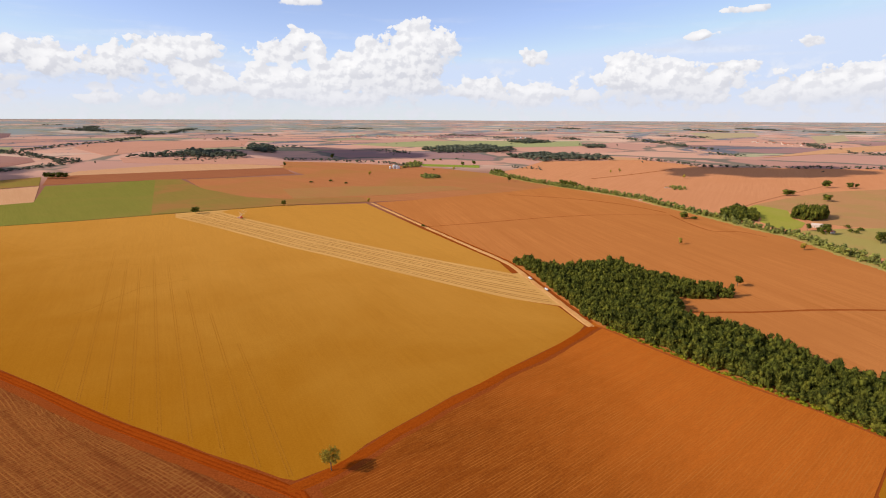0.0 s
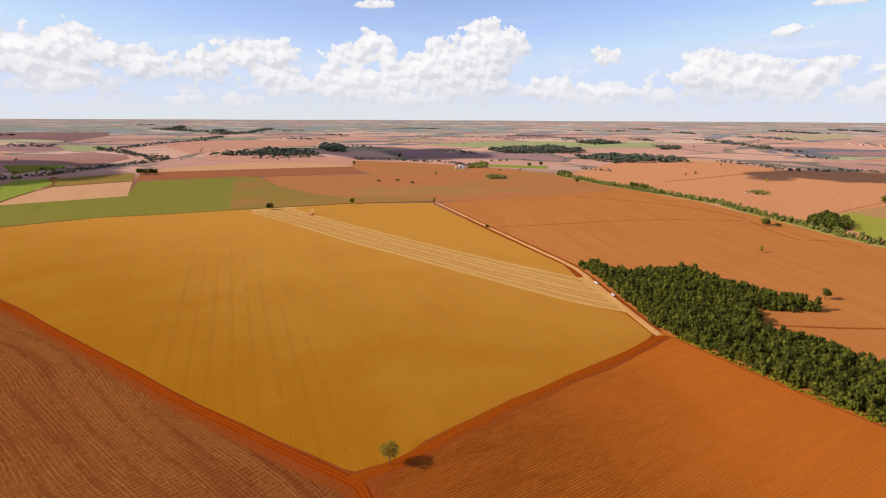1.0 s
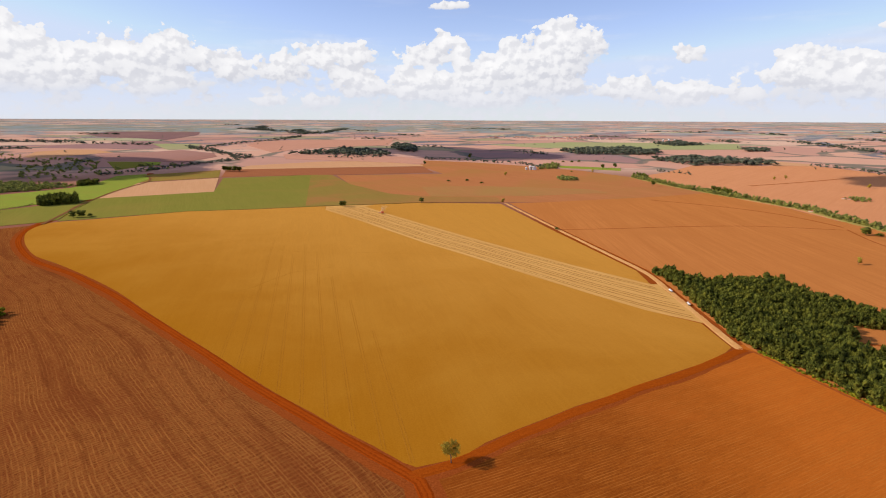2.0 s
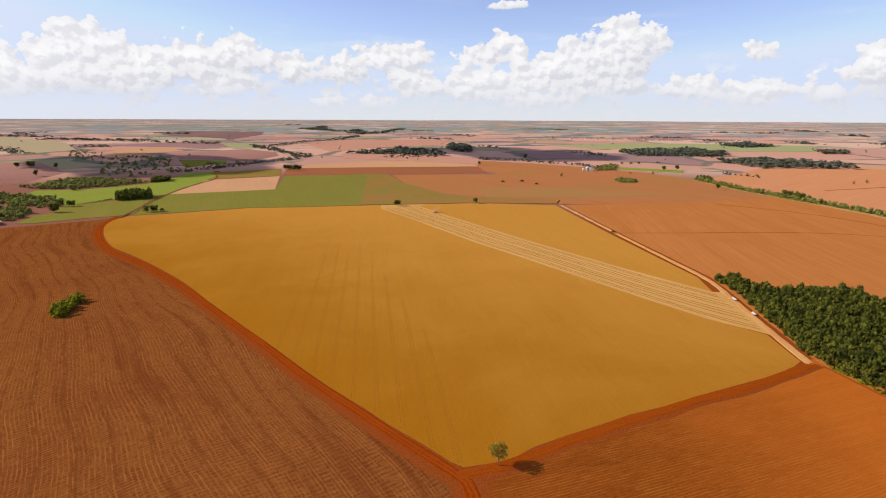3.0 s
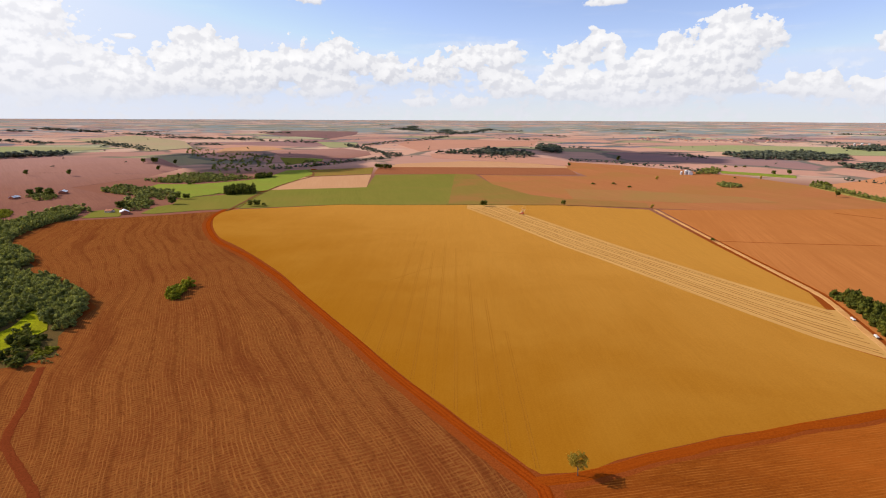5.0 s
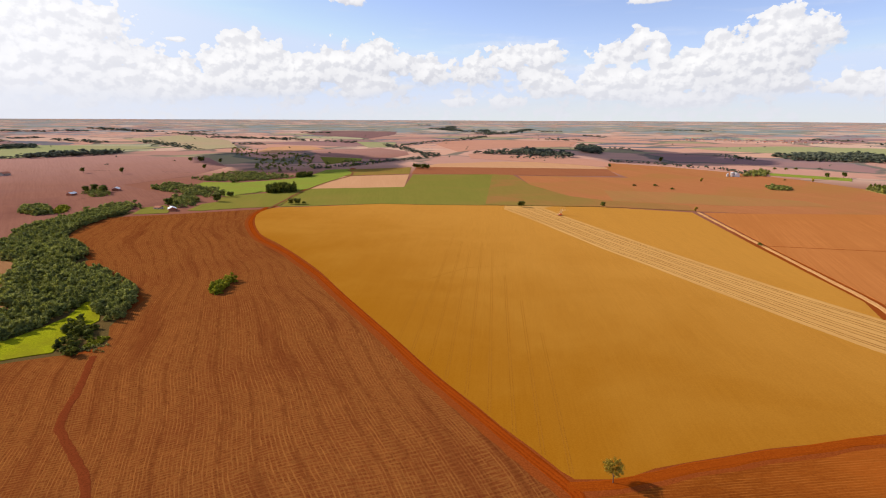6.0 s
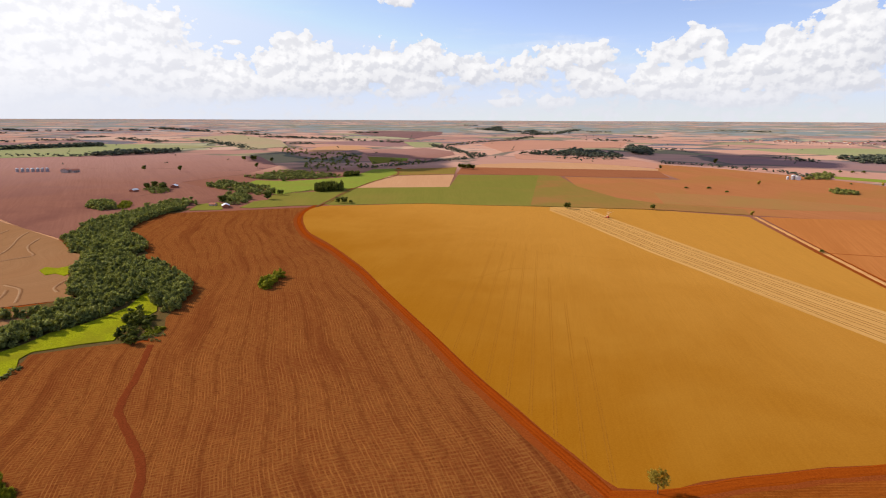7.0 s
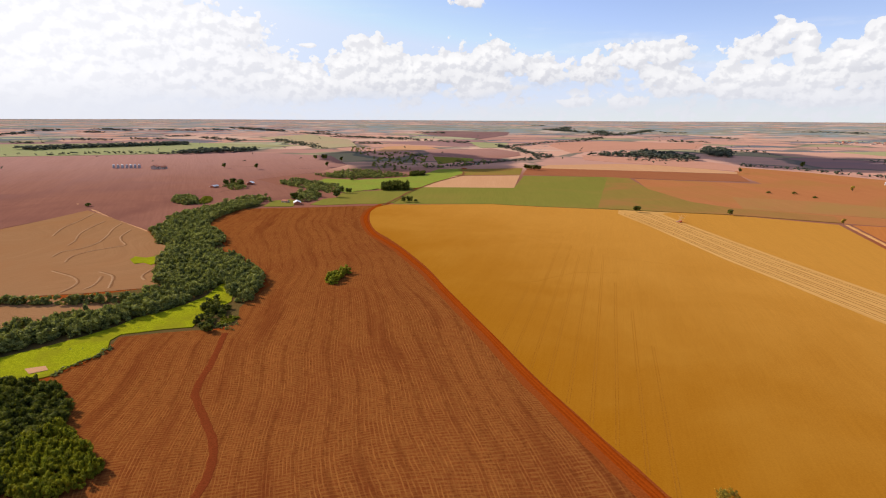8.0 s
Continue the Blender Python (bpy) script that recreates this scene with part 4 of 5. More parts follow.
p = fill(SW, 4.6)
woods("near_thicket", p, grown(p, 6.5, 6.2, 0.5), M_LEAF_SCRUB, "dark overgrown thicket beside the stubble", FOREST_KINDS)
p = fill([(-360, 20), (-363, 42), (-331, 45), (-299, 48), (-287, 31), (-297, 12), (-330, 0)], 2.9)
p = p[RNG.uniform(0, 1, len(p)) > 0.12]
woods("bamboo_stand", p, grown(p, 7.5, 4.4, 0.34), M_LEAF_FRESH, "fresh green bamboo-like stand at the field corner")
p = row(BELT, 2.3, 7.5)
woods("tree_belt", p, grown(p, 9.5, 9.5, 0.45), M_LEAF_CREEK, "narrow green belt of trees between orange fields")
for o, gap, h in ((((523, 1001), (556, 1053), (596, 1082), (611, 1058), (600, 1002), (572, 964), (541, 955), (525, 960)), 7.5, 14), (((320, 1500), (350, 1520), (372, 1440), (350, 1440)), 9, 15), (((165, 1850), (205, 1850), (205, 1780), (175, 1790)), 10, 14)):
    p = fill([Vector(q) for q in o], gap)
    woods("belt_grove", p, grown(p, h, 11.0), M_LEAF, "taller clump of trees in the belt")
p = fill([Vector(q) for q in ((-499, 310), (-519, 331), (-529, 360), (-516, 357), (-503, 334), (-489, 315))], 5.0)
woods("island_thicket", p, grown(p, 8.0, 8.0), M_LEAF_FRESH, "isolated green thicket standing in the stubble field", category="thicket")
FAR_WOODS = [
    [(-1488, 2505), (-1328, 2808), (-1403, 3001), (-1027, 2783), (-900, 2506), (-1196, 2524)], [(-1306, 3653), (-1177, 3665), (-871, 2841), (-1034, 2926)], [(-135, 3272), (290, 3722), (430, 3257), (363, 3030), (-15, 2951)],
    [(286, 2660), (519, 2847), (771, 2692), (765, 2467), (436, 2381)], [(513, 4384), (758, 4887), (835, 4313), (615, 4095)], [(941, 3705), (1126, 3880), (1055, 3568), (905, 3487)],
    [(-3914, 437), (-4061, 983), (-4100, 1461), (-3832, 1383), (-3792, 768), (-3706, 511)], [(-2936, 958), (-3107, 1133), (-3081, 1517), (-2860, 1341), (-2863, 1042)]]
for o in FAR_WOODS:
    p = fill(o, 30.0)
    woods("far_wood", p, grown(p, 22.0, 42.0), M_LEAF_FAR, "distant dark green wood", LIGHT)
NEAR_VALLEY = [[(-1954, 1467), (-2287, 1806), (-2284, 1959), (-2003, 1864), (-1624, 1562), (-1633, 1733), (-1516, 1865), (-1441, 1716), (-1440, 1455), (-1433, 1290), (-1483, 1209), (-1630, 1244)],
               [(-2851, 2005), (-2928, 2129), (-2453, 1922), (-2182, 1709), (-2206, 1630), (-2466, 1747)], [(-1529, 933), (-1555, 1035), (-1570, 1138), (-1383, 1146), (-1301, 1142), (-1317, 1055), (-1357, 983), (-1428, 934)],
               [(-1431, 762), (-1448, 830), (-1366, 833), (-1264, 826), (-1204, 819), (-1134, 763), (-1137, 729), (-1196, 727), (-1283, 734), (-1386, 731)], [(-1112, 617), (-1204, 688), (-1215, 739), (-1115, 696), (-1045, 640), (-1048, 603)],
               [(-1034, 429), (-1151, 479), (-1198, 552), (-1183, 594), (-1104, 561), (-1073, 517), (-1054, 474)]]
for o in NEAR_VALLEY:
    p = fill(o, 11.0)
    p = p[RNG.uniform(0, 1, len(p)) > (0.94 if o[0][0] < -1900 else 0.35)]
    woods("valley_wood", p, grown(p, 8.5, 13.0, 0.45), M_LEAF_CREEK, "dark woods filling the creek valley", DENSE)
FAR_ROWS = [[(-1484, 1803), (-1465, 1929), (-1480, 2098), (-1495, 2238)], [(-2387, 2925), (-1956, 2590), (-1554, 2205)], [(-2272, 2934), (-2459, 3622), (-2458, 4167)], [(-1138, 2320), (-938, 2467)],
            [(-700, 2370), (-488, 2352), (-371, 2282), (-289, 2249), (-219, 2213), (-150, 2079)], [(260, 2063), (363, 1975)], [(917, 2511), (993, 2290), (1013, 2127), (1227, 2113), (1377, 2072), (1691, 2064)], [(-3230, 486), (-3165, 761), (-2936, 958)],
            [(-1472, 1390), (-1458, 1594), (-1481, 1875), (-1523, 2263)], [(-1523, 2263), (-1917, 2529), (-2336, 2831)], [(-4593, 3035), (-4295, 3159), (-3600, 3130), (-2804, 3062)]]
for line in FAR_ROWS:
    far = math.hypot(*line[0]) / 2300
    p = row(line, 11.0 * far, 14.0 * far)
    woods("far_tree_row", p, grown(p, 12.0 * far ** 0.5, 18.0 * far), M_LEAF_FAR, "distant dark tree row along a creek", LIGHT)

# copses and hedges of the far plain, from end to end
COPSES_NORTH = [(-3310, 7560, -3021, 7618), (-1966, 5819, -1751, 5753), (-2086, 10138, -1208, 9786), (-306, 3031, -187, 2889), (-1987, 4688, -1641, 4602), (-4422, 7878, -3191, 5835), (-2579, 4260, -2769, 5010), (-3118, 5646, -3260, 6519), (-3260, 6519, -4212, 9302), (-4853, 7418, -7105, 11143), (-4718, 7446, -3888, 6674), (-9025, 12364, -8826, 12442), (-1195, 3246, -934, 3536), (-5764, 8418, -4752, 7439)]
COPSES_EAST = [(2435, 11327, 2564, 10429), (6274, 11642, 6002, 9903), (5986, 9029, 6323, 8034), (4439, 10055, 4232, 8151), (2555, 6286, 2666, 5563), (1009, 3911, 1095, 3718), (1772, 5293, 1698, 4109), (1698, 4109, 1662, 3693), (1451, 2911, 1521, 2761), (2789, 4215, 2502, 3553), (2313, 3096, 2347, 2882), (1188, 5373, 1178, 4871), (921, 9042, 1132, 8869), (1381, 8711, 1803, 8799), (2340, 8143, 2390, 7506), (-5, 6115, 394, 5971), (486, 5442, 596, 5297), (558, 4735, 865, 4421), (1651, 3584, 1669, 3356)]
COPSES_WEST = [(-5609, 1822, -5708, 2124), (-5171, 1428, -5045, 1591), (-5283, 981, -4985, 1171), (-10051, 2267, -8557, 2306), (-8982, 2729, -8095, 3020), (-8581, 3372, -8046, 3451), (-5176, 2001, -4244, 1926), (-10360, 4558, -6965, 3778), (-6061, 3516, -5188, 3505), (-4719, 3153, -3683, 3235), (-3338, 2401, -3153, 2482), (-5407, 4952, -4949, 4872), (-4334, 2293, -2927, 1848), (-8018, 1650, -7634, 1716), (-4817, 575, -4816, 721), (-6435, 3988, -6604, 4322), (-8715, 1148, -9661, 1640), (-3042, 1050, -2992, 1437), (-6979, 710, -7818, 1001)]
for ax, ay, bx, by in COPSES_NORTH + COPSES_EAST + COPSES_WEST:
    a, b = Vector((ax, ay)), Vector((bx, by))
    far = a.length / 2300
    count = int(8 + (b - a).length / (6.0 * far))
    p = [a.lerp(b, RNG.uniform(0, 1)) + Vector((RNG.normal() * 16 * far, RNG.normal() * 16 * far)) for _ in range(count)]
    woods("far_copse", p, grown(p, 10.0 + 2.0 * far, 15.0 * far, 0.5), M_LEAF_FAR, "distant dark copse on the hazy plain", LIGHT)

for line, w in (([(-634, 746), (-512, 687), (-419, 657), (-343, 648), (-260, 674), (-137, 685)], 0.42), ([(-766, 854), (-657, 777), (-562, 717)], 0.6), ([(-354, 462), (-340, 488), (-328, 555), (-293, 588)], 0.7)):
    ribbon("contour_line", line, [(-w, 0.0), (-w / 3, 0.1), (w / 3, 0.02), (w, 0.0)], M_GOLD_TRACK, gold, 0.216, 25.0, 0.4)

for o, gap, h, w, mat, name, label in (
        ([(-1078, 850), (-1125, 890), (-1127, 935), (-1090, 950), (-1040, 908)], 6.5, 17.0, 8.5, M_LEAF, "pasture_grove", "compact dark grove standing in green pasture"),
        ([(655, 994), (678, 969), (718, 986), (738, 1020), (723, 1035), (687, 1032)], 5.0, 21.0, 8.5, M_LEAF, "eucalyptus_grove", "tall dark green plantation grove near a farmstead"),
        ([(-1237, 400), (-1275, 415), (-1283, 439), (-1245, 453), (-1172, 428), (-1178, 404)], 7.0, 12.0, 11.0, M_LEAF_CREEK, "hill_grove", "dark grove on the slope above the creek"),
        ([(-1187, 435), (-1262, 476), (-1262, 492), (-1185, 467), (-1165, 438)], 8.0, 6.0, 8.0, M_LEAF_FRESH, "yellow_brush", "yellowish green brush beside a grove"),
        ([(-1421, 591), (-1490, 629), (-1440, 644), (-1345, 619), (-1341, 589), (-1359, 576)], 13.0, 10.0, 12.0, M_LEAF_CREEK, "farm_trees", "cluster of dark trees round a farmstead"),
        ([(621, 872), (616, 847), (633, 856), (653, 888), (643, 895)], 8.0, 8.0, 8.0, M_LEAF, "farmyard_trees", "dark trees beside a pale shed"),
        ([(596, 1444), (615, 1446), (608, 1408), (639, 1404), (658, 1458), (642, 1476)], 11.0, 7.0, 8.0, M_LEAF_CREEK, "homestead_trees", "low trees round a far homestead"),
        ([(-149, 2007), (-85, 2056), (-90, 2254), (-121, 2290), (-158, 2176)], 17.0, 11.0, 12.0, M_LEAF_CREEK, "silo_trees", "trees behind a silo yard"),
        ([(-76, 1723), (-56, 1657), (-6, 1677), (-18, 1743), (-53, 1777)], 11.0, 8.0, 11.0, M_LEAF_CREEK, "field_thicket", "low thicket alone in a bare field"),
        ([(-455, 152), (-474, 158), (-485, 171), (-517, 183), (-533, 197), (-528, 202), (-506, 194), (-496, 199), (-477, 190), (-470, 181), (-457, 169), (-447, 163)], 9.0, 7.5, 9.5, M_LEAF, "creek_bushes", "rounded dark bushes at the meadow tip"),
        ([(-457, 170), (-470, 181), (-474, 193), (-465, 196), (-453, 184)], 3.6, 2.6, 4.0, M_LEAF_FRESH, "creek_scrub", "low bright scrub at the meadow tip"),
        ([(-1297, 1137), (-1340, 1185), (-1330, 1235), (-1281, 1185)], 8.0, 13.0, 11.0, M_LEAF, "bend_trees", "dark trees at the head of the pasture")):
    p = fill([Vector(q) for q in o], gap)
    woods(name, p, grown(p, h, w), mat, label, category="grove")


# ---- single trees ----
def part(name, bm, mat, parent, label=""):
    me = bpy.data.meshes.new(name)
    bm.to_mesh(me)
    bm.free()
    me.materials.append(mat)
    ob = new(name, me)
    ob.parent = parent
    return tagged(ob, label) if label else ob


def tube(bm, points, radii, sides=7):
    rings = []
    for i, p in enumerate(points):
        p = Vector(p)
        t = (Vector(points[min(i + 1, len(points) - 1)]) - Vector(points[max(i - 1, 0)])).normalized()
        u = t.orthogonal().normalized()
        v = t.cross(u)
        rings.append([bm.verts.new(p + (u * math.cos(6.2832 * k / sides) + v * math.sin(6.2832 * k / sides)) * radii[i]) for k in range(sides)])
    for a, b in zip(rings, rings[1:]):
        for k in range(sides):
            bm.faces.new((a[k], a[(k + 1) % sides], b[(k + 1) % sides], b[k]))
    bm.faces.new(rings[-1])


def block(bm, x0, y0, z0, x1, y1, z1, bevel=0.0):
    made = bmesh.ops.create_cube(bm, size=1.0, matrix=Matrix.Translation(((x0 + x1) / 2, (y0 + y1) / 2, (z0 + z1) / 2)) @ Matrix.Diagonal((x1 - x0, y1 - y0, z1 - z0, 1)))
    if bevel:
        edges = {e for v in made["verts"] for e in v.link_edges}
        bmesh.ops.bevel(bm, geom=list(edges), offset=bevel, segments=2, affect="EDGES")


def drum(bm, centre, axis, radius, length, sides=20, top=None):
    turn = Vector(axis).to_track_quat("Z", "Y").to_matrix().to_4x4()
    bmesh.ops.create_cone(bm, cap_ends=True, segments=sides, radius1=radius, radius2=radius if top is None else top, depth=length, matrix=Matrix.Translation(centre) @ turn)


def make_tree(seed, h, w, lumps, leaves, leaf, mat, label, low=0.25, group="scattered field trees"):
    """A tapered trunk, limbs that fork into the crown, and clumps of leaves with gaps."""
    rng = np.random.default_rng(seed)
    ob = new("tree")
    tagged(ob, label, "tree", group)
    bm = bmesh.new()
    lean = rng.uniform(-0.04, 0.04, 2) * h
    tube(bm, [(0, 0, -0.4), (lean[0] * 0.3, lean[1] * 0.3, h * 0.2), (lean[0], lean[1], h * 0.45), (lean[0] * 1.2, lean[1] * 1.2, h * 0.75)], [h * 0.028, h * 0.021, h * 0.015, h * 0.004])
    part("trunk", bm, M_BARK, ob)
    for i in range(6):
        a = i * 1.047 + rng.uniform(-0.4, 0.4)
        z = h * rng.uniform(0.25, 0.45)
        bm = bmesh.new()
        e = np.array([math.cos(a), math.sin(a)]) * w * rng.uniform(0.28, 0.42)
        tube(bm, [(lean[0] * 0.7, lean[1] * 0.7, z), (e[0] * 0.5, e[1] * 0.5, z + h * 0.14), (e[0], e[1], z + h * rng.uniform(0.25, 0.38))], [h * 0.011, h * 0.007, h * 0.002], 5)
        part("limb", bm, M_BARK, ob)
    v, f = crown(rng, lumps, leaves, ICO1, low, 0.5, leaf)
    v = v * np.array([w, w, h])
    crown_ob = new("crown", mesh_np("crown", v, f, mat))
    crown_ob.parent = ob
    return ob


def make_sparse_tree(seed, h, w, mat, label):
    """An airy crown: many small sprays of leaves on thin limbs, the sky showing between them."""
    ob = make_tree(seed, h, w, 3, 10, 0.03, mat, label, 0.3, "")
    rng = np.random.default_rng(seed + 1)
    old = [c for c in ob.children if c.name.startswith("crown")][0]
    vs, fs, n = [], [], 0
    for i in range(80):
        a, u, z = rng.uniform(0, 6.283), math.sqrt(rng.uniform(0.02, 1)), rng.uniform(0.56, 0.97)
        reach = 0.5 * math.sqrt(max(0.03, 1 - ((z - 0.76) / 0.24) ** 2))
        c = np.array([math.cos(a) * u * reach * w, math.sin(a) * u * reach * w, z * h])
        size = rng.uniform(0.5, 1.1)
        for k in range(26):
            d = rng.normal(size=3) * size * 0.62
            e1, e2 = rng.normal(size=3), rng.normal(size=3)
            s = 0.31 * rng.uniform(0.6, 1.5)
            e1, e2 = e1 / np.linalg.norm(e1) * s, e2 / np.linalg.norm(e2) * s
            vs.append(np.array([c + d - e1, c + d + e2, c + d + e1, c + d - e2]))
            fs.append(np.array([[0, 1, 2], [0, 2, 3]]) + n)
            n += 4
    old.data = mesh_np("crown", np.concatenate(vs), np.concatenate(fs), mat)
    return ob


def stand(x, y, scale=1.0, turn=0.0, wide=None, h=0.0):
    k = shrink(math.hypot(x, y)) * scale
    wide = k if wide is None else shrink(math.hypot(x, y)) * wide
    return Matrix.Translation(land(x, y, h)) @ Matrix.Rotation(turn, 4, "Z") @ Matrix.Diagonal((wide, wide, k, 1))


junction_tree = make_sparse_tree(11, 12.5, 11.5, M_LEAF_DRY, "airy dusty green tree standing at the road junction")
junction_tree.matrix_basis = stand(-58, 246, 1.0, 0.6)
round_tree = make_tree(21, 12.0, 11.0, 14, 500, 0.045, M_LEAF, "rounded dark green tree alone in a bare field")
round_tree.matrix_basis = stand(328, 571)
broad_tree = make_tree(22, 10.0, 13.0, 16, 500, 0.05, M_LEAF, "broad dark tree at the edge of a field", 0.15)
broad_tree.matrix_basis = stand(-479, 1024, 1.35, 0.0, 1.25)
thin_tree = make_tree(23, 11.0, 9.0, 9, 320, 0.05, M_LEAF_DRY, "thin dusty tree alone in a bare field", 0.3)
thin_tree.matrix_basis = stand(352, 778, 0.9)
low_tree = make_tree(24, 6.0, 9.0, 9, 260, 0.06, M_LEAF, "low bushy tree beside a field edge", 0.0)
low_tree.matrix_basis = stand(-35, 900, 1.0)
KINDS = {"r": round_tree, "b": broad_tree, "t": thin_tree, "l": low_tree}
TREES_EAST = [("r", -335, 1118, 1.0), ("t", -163, 1168, 1.0), ("t", 515, 743, 1.2), ("t", 576, 1859, 1.2), ("t", 621, 1902, 1.3), ("t", 36, 1945, 1.3), ("r", 120, 2148, 1.7), ("r", 75, 2113, 1.6), ("l", -79, 2369, 1.8), ("l", -42, 2380, 1.8), ("l", -14, 2402, 1.8), ("b", 842, 1310, 1.1),
              ("b", 858, 1318, 1.1), ("b", 1052, 1472, 1.5), ("b", 1108, 1462, 1.3), ("r", 1130, 1463, 1.2), ("b", 879, 1218, 1.4), ("r", 619, 850, 1.6), ("l", 697, 907, 1.3)]
TREES_BELT = [("l", 674, 869, 1.4), ("l", 677, 860, 1.2), ("r", 658, 786, 1.4), ("b", 670, 802, 1.3), ("l", 700, 880, 1.2), ("r", 610, 880, 1.0), ("b", 452, 990, 1.0), ("l", 467, 985, 1.3), ("r", 193, 1588, 1.2), ("l", -378, 1537, 1.3),
              ("l", -328, 1567, 1.3), ("l", -274, 1513, 1.3), ("r", -609, 2068, 1.5), ("b", -1196, 1622, 1.4), ("b", -1180, 1623, 1.5), ("b", -1161, 1624, 1.5), ("b", -1145, 1626, 1.2), ("l", -35, 1945, 1.2)]
TREES_WEST = [("b", -899, 771, 1.0), ("b", -889, 780, 1.0), ("l", -881, 789, 1.3), ("r", -1116, 756, 1.3), ("b", -1103, 768, 1.0), ("b", -1060, 701, 1.3), ("b", -1087, 607, 1.3), ("r", -1062, 610, 1.2), ("r", -1442, 605, 1.4),
              ("b", -1455, 629, 1.5), ("r", -1393, 622, 1.4), ("b", -1425, 640, 1.4), ("l", -1297, 254, 1.6), ("r", -1854, 896, 1.8), ("r", -1975, 830, 1.6), ("r", -2120, 1301, 1.8), ("b", -2092, 1333, 1.8)]
TREES_CREEK = [("r", -1960, 1333, 1.8), ("r", -1765, 1135, 1.6), ("l", -1342, 961, 1.6),
               ("l", -1330, 940, 1.4), ("t", -238, 1750, 1.3), ("r", -500, 2450, 2.0), ("t", 760, 1700, 1.4), ("l", 1200, 1100, 1.3), ("r", 905, 655, 1.0)]
rng = random.Random(5)
for kind, x, y, s in TREES_EAST + TREES_BELT + TREES_WEST + TREES_CREEK:
    copy_thing(KINDS[kind], stand(x, y, s * rng.uniform(0.9, 1.1), rng.uniform(0, 6.28), s * rng.uniform(0.9, 1.15)))
# lone trees dotted over the far plain
p, sizes = [], []
for i in range(150):
    a, r = rng.uniform(-1.6, 0.85), rng.uniform(2300, 6500)
    p.append((math.sin(a) * r, math.cos(a) * r))
    sizes.append((rng.uniform(9, 16), rng.uniform(11, 22)))
woods("plain_trees", p, sizes, M_LEAF_FAR, "small dark trees dotted over the far plain", LIGHT)


# ---- farm buildings and machines ----
def gable(bm, w, d, z0, z1, over):
    a = [bm.verts.new((x, y, z)) for y in (-d / 2 - over, d / 2 + over) for x, z in ((-w / 2 - over, z0), (0, z1), (w / 2 + over, z0), (w / 2 + over, z0 - 0.25), (0, z1 - 0.3), (-w / 2 - over, z0 - 0.25))]
    for f in ((0, 1, 4, 5), (1, 2, 3, 4), (6, 11, 10, 7), (7, 10, 9, 8), (0, 6, 7, 1), (1, 7, 8, 2), (3, 9, 10, 4), (4, 10, 11, 5), (2, 8, 9, 3), (5, 11, 6, 0)):
        bm.faces.new([a[i] for i in f])


def make_house(name, w, d, h, wall, roof, label, category="house", group=""):
    ob = new(name)
    tagged(ob, label, category, group)
    bm = bmesh.new()
    block(bm, -w / 2, -d / 2, -0.3, w / 2, d / 2, h)
    tri = [bm.verts.new(q) for q in ((-w / 2, -d / 2, h), (w / 2, -d / 2, h), (0, -d / 2, h + w * 0.26), (-w / 2, d / 2, h), (w / 2, d / 2, h), (0, d / 2, h + w * 0.26))]
    bm.faces.new(tri[:3]), bm.faces.new(tri[3:])
    part("wall", bm, wall, ob)
    bm = bmesh.new()
    gable(bm, w, d, h + 0.1, h + w * 0.28, 0.6)
    part("roof", bm, roof, ob)
    bm = bmesh.new()
    block(bm, w / 2 - 0.05, -0.5, 0, w / 2 + 0.06, 0.5, 2.1)
    part("door", bm, M_BARK, ob)
    for y in (-d * 0.3, d * 0.3):
        for x in (-w / 2, w / 2):
            bm = bmesh.new()
            block(bm, x - 0.06, y - 0.6, 0.9, x + 0.06, y + 0.6, 2.0)
            part("window", bm, M_GLASS, ob)
    return ob


def make_silo(r, h, label, group):
    ob = new("grain_silo")
    tagged(ob, label, "silo", group)
    bm = bmesh.new()
    drum(bm, (0, 0, h / 2 - 0.3), (0, 0, 1), r, h, 24)
    part("drum", bm, M_STEEL, ob)
    bm = bmesh.new()
    drum(bm, (0, 0, h - 0.3 + r * 0.3), (0, 0, 1), r * 1.04, r * 0.6, 24, 0.4)
    part("roof", bm, M_WHITE, ob)
    for i in range(4):
        bm = bmesh.new()
        drum(bm, (0, 0, h * (0.2 + 0.2 * i)), (0, 0, 1), r * 1.015, 0.25, 24)
        part("hoop", bm, M_STEEL, ob)
    bm = bmesh.new()
    tube(bm, [(r * 1.05, 0, 0), (r * 1.05, 0, h), (0.5, 0, h + r * 0.6)], [0.3, 0.3, 0.3], 6)
    part("feed_pipe", bm, M_STEEL, ob)
    return ob


shed = make_house("farm_shed", 10, 20, 4.5, M_PLASTER, M_PLASTER, "long pale-roofed shed beside green meadow", "shed")
shed.matrix_basis = stand(649, 911, 1.0, 1.1)
cottage = make_house("farmhouse", 8, 11, 3.0, M_PLASTER, M_TILE, "small ochre farmhouse with a clay tile roof", "house", "scattered farmhouses")
cottage.matrix_basis = stand(-1046, 590, 1.25, 0.7)
for x, y, s, a in ((636, 864, 0.9, 0.3), (-1072, 578, 1.0, 2.0), (604, 1452, 0.6, 0.6), (612, 1446, 0.5, 1.4), (-2117, 637, 2.2, 1.0), (-2095, 655, 1.8, 0.4), (455, 1225, 0.6, 0.7), (-1500, 1640, 1.6, 0.5), (-1478, 1650, 1.4, 1.5)):
    copy_thing(cottage, stand(x, y, s, a))
pale_house = make_house("farmhouse", 9, 13, 3.0, M_TILE, M_WHITE, "low farmhouse with a bright white roof", "house", "scattered farmhouses")
pale_house.matrix_basis = stand(-1432, 570, 1.4, 0.5)
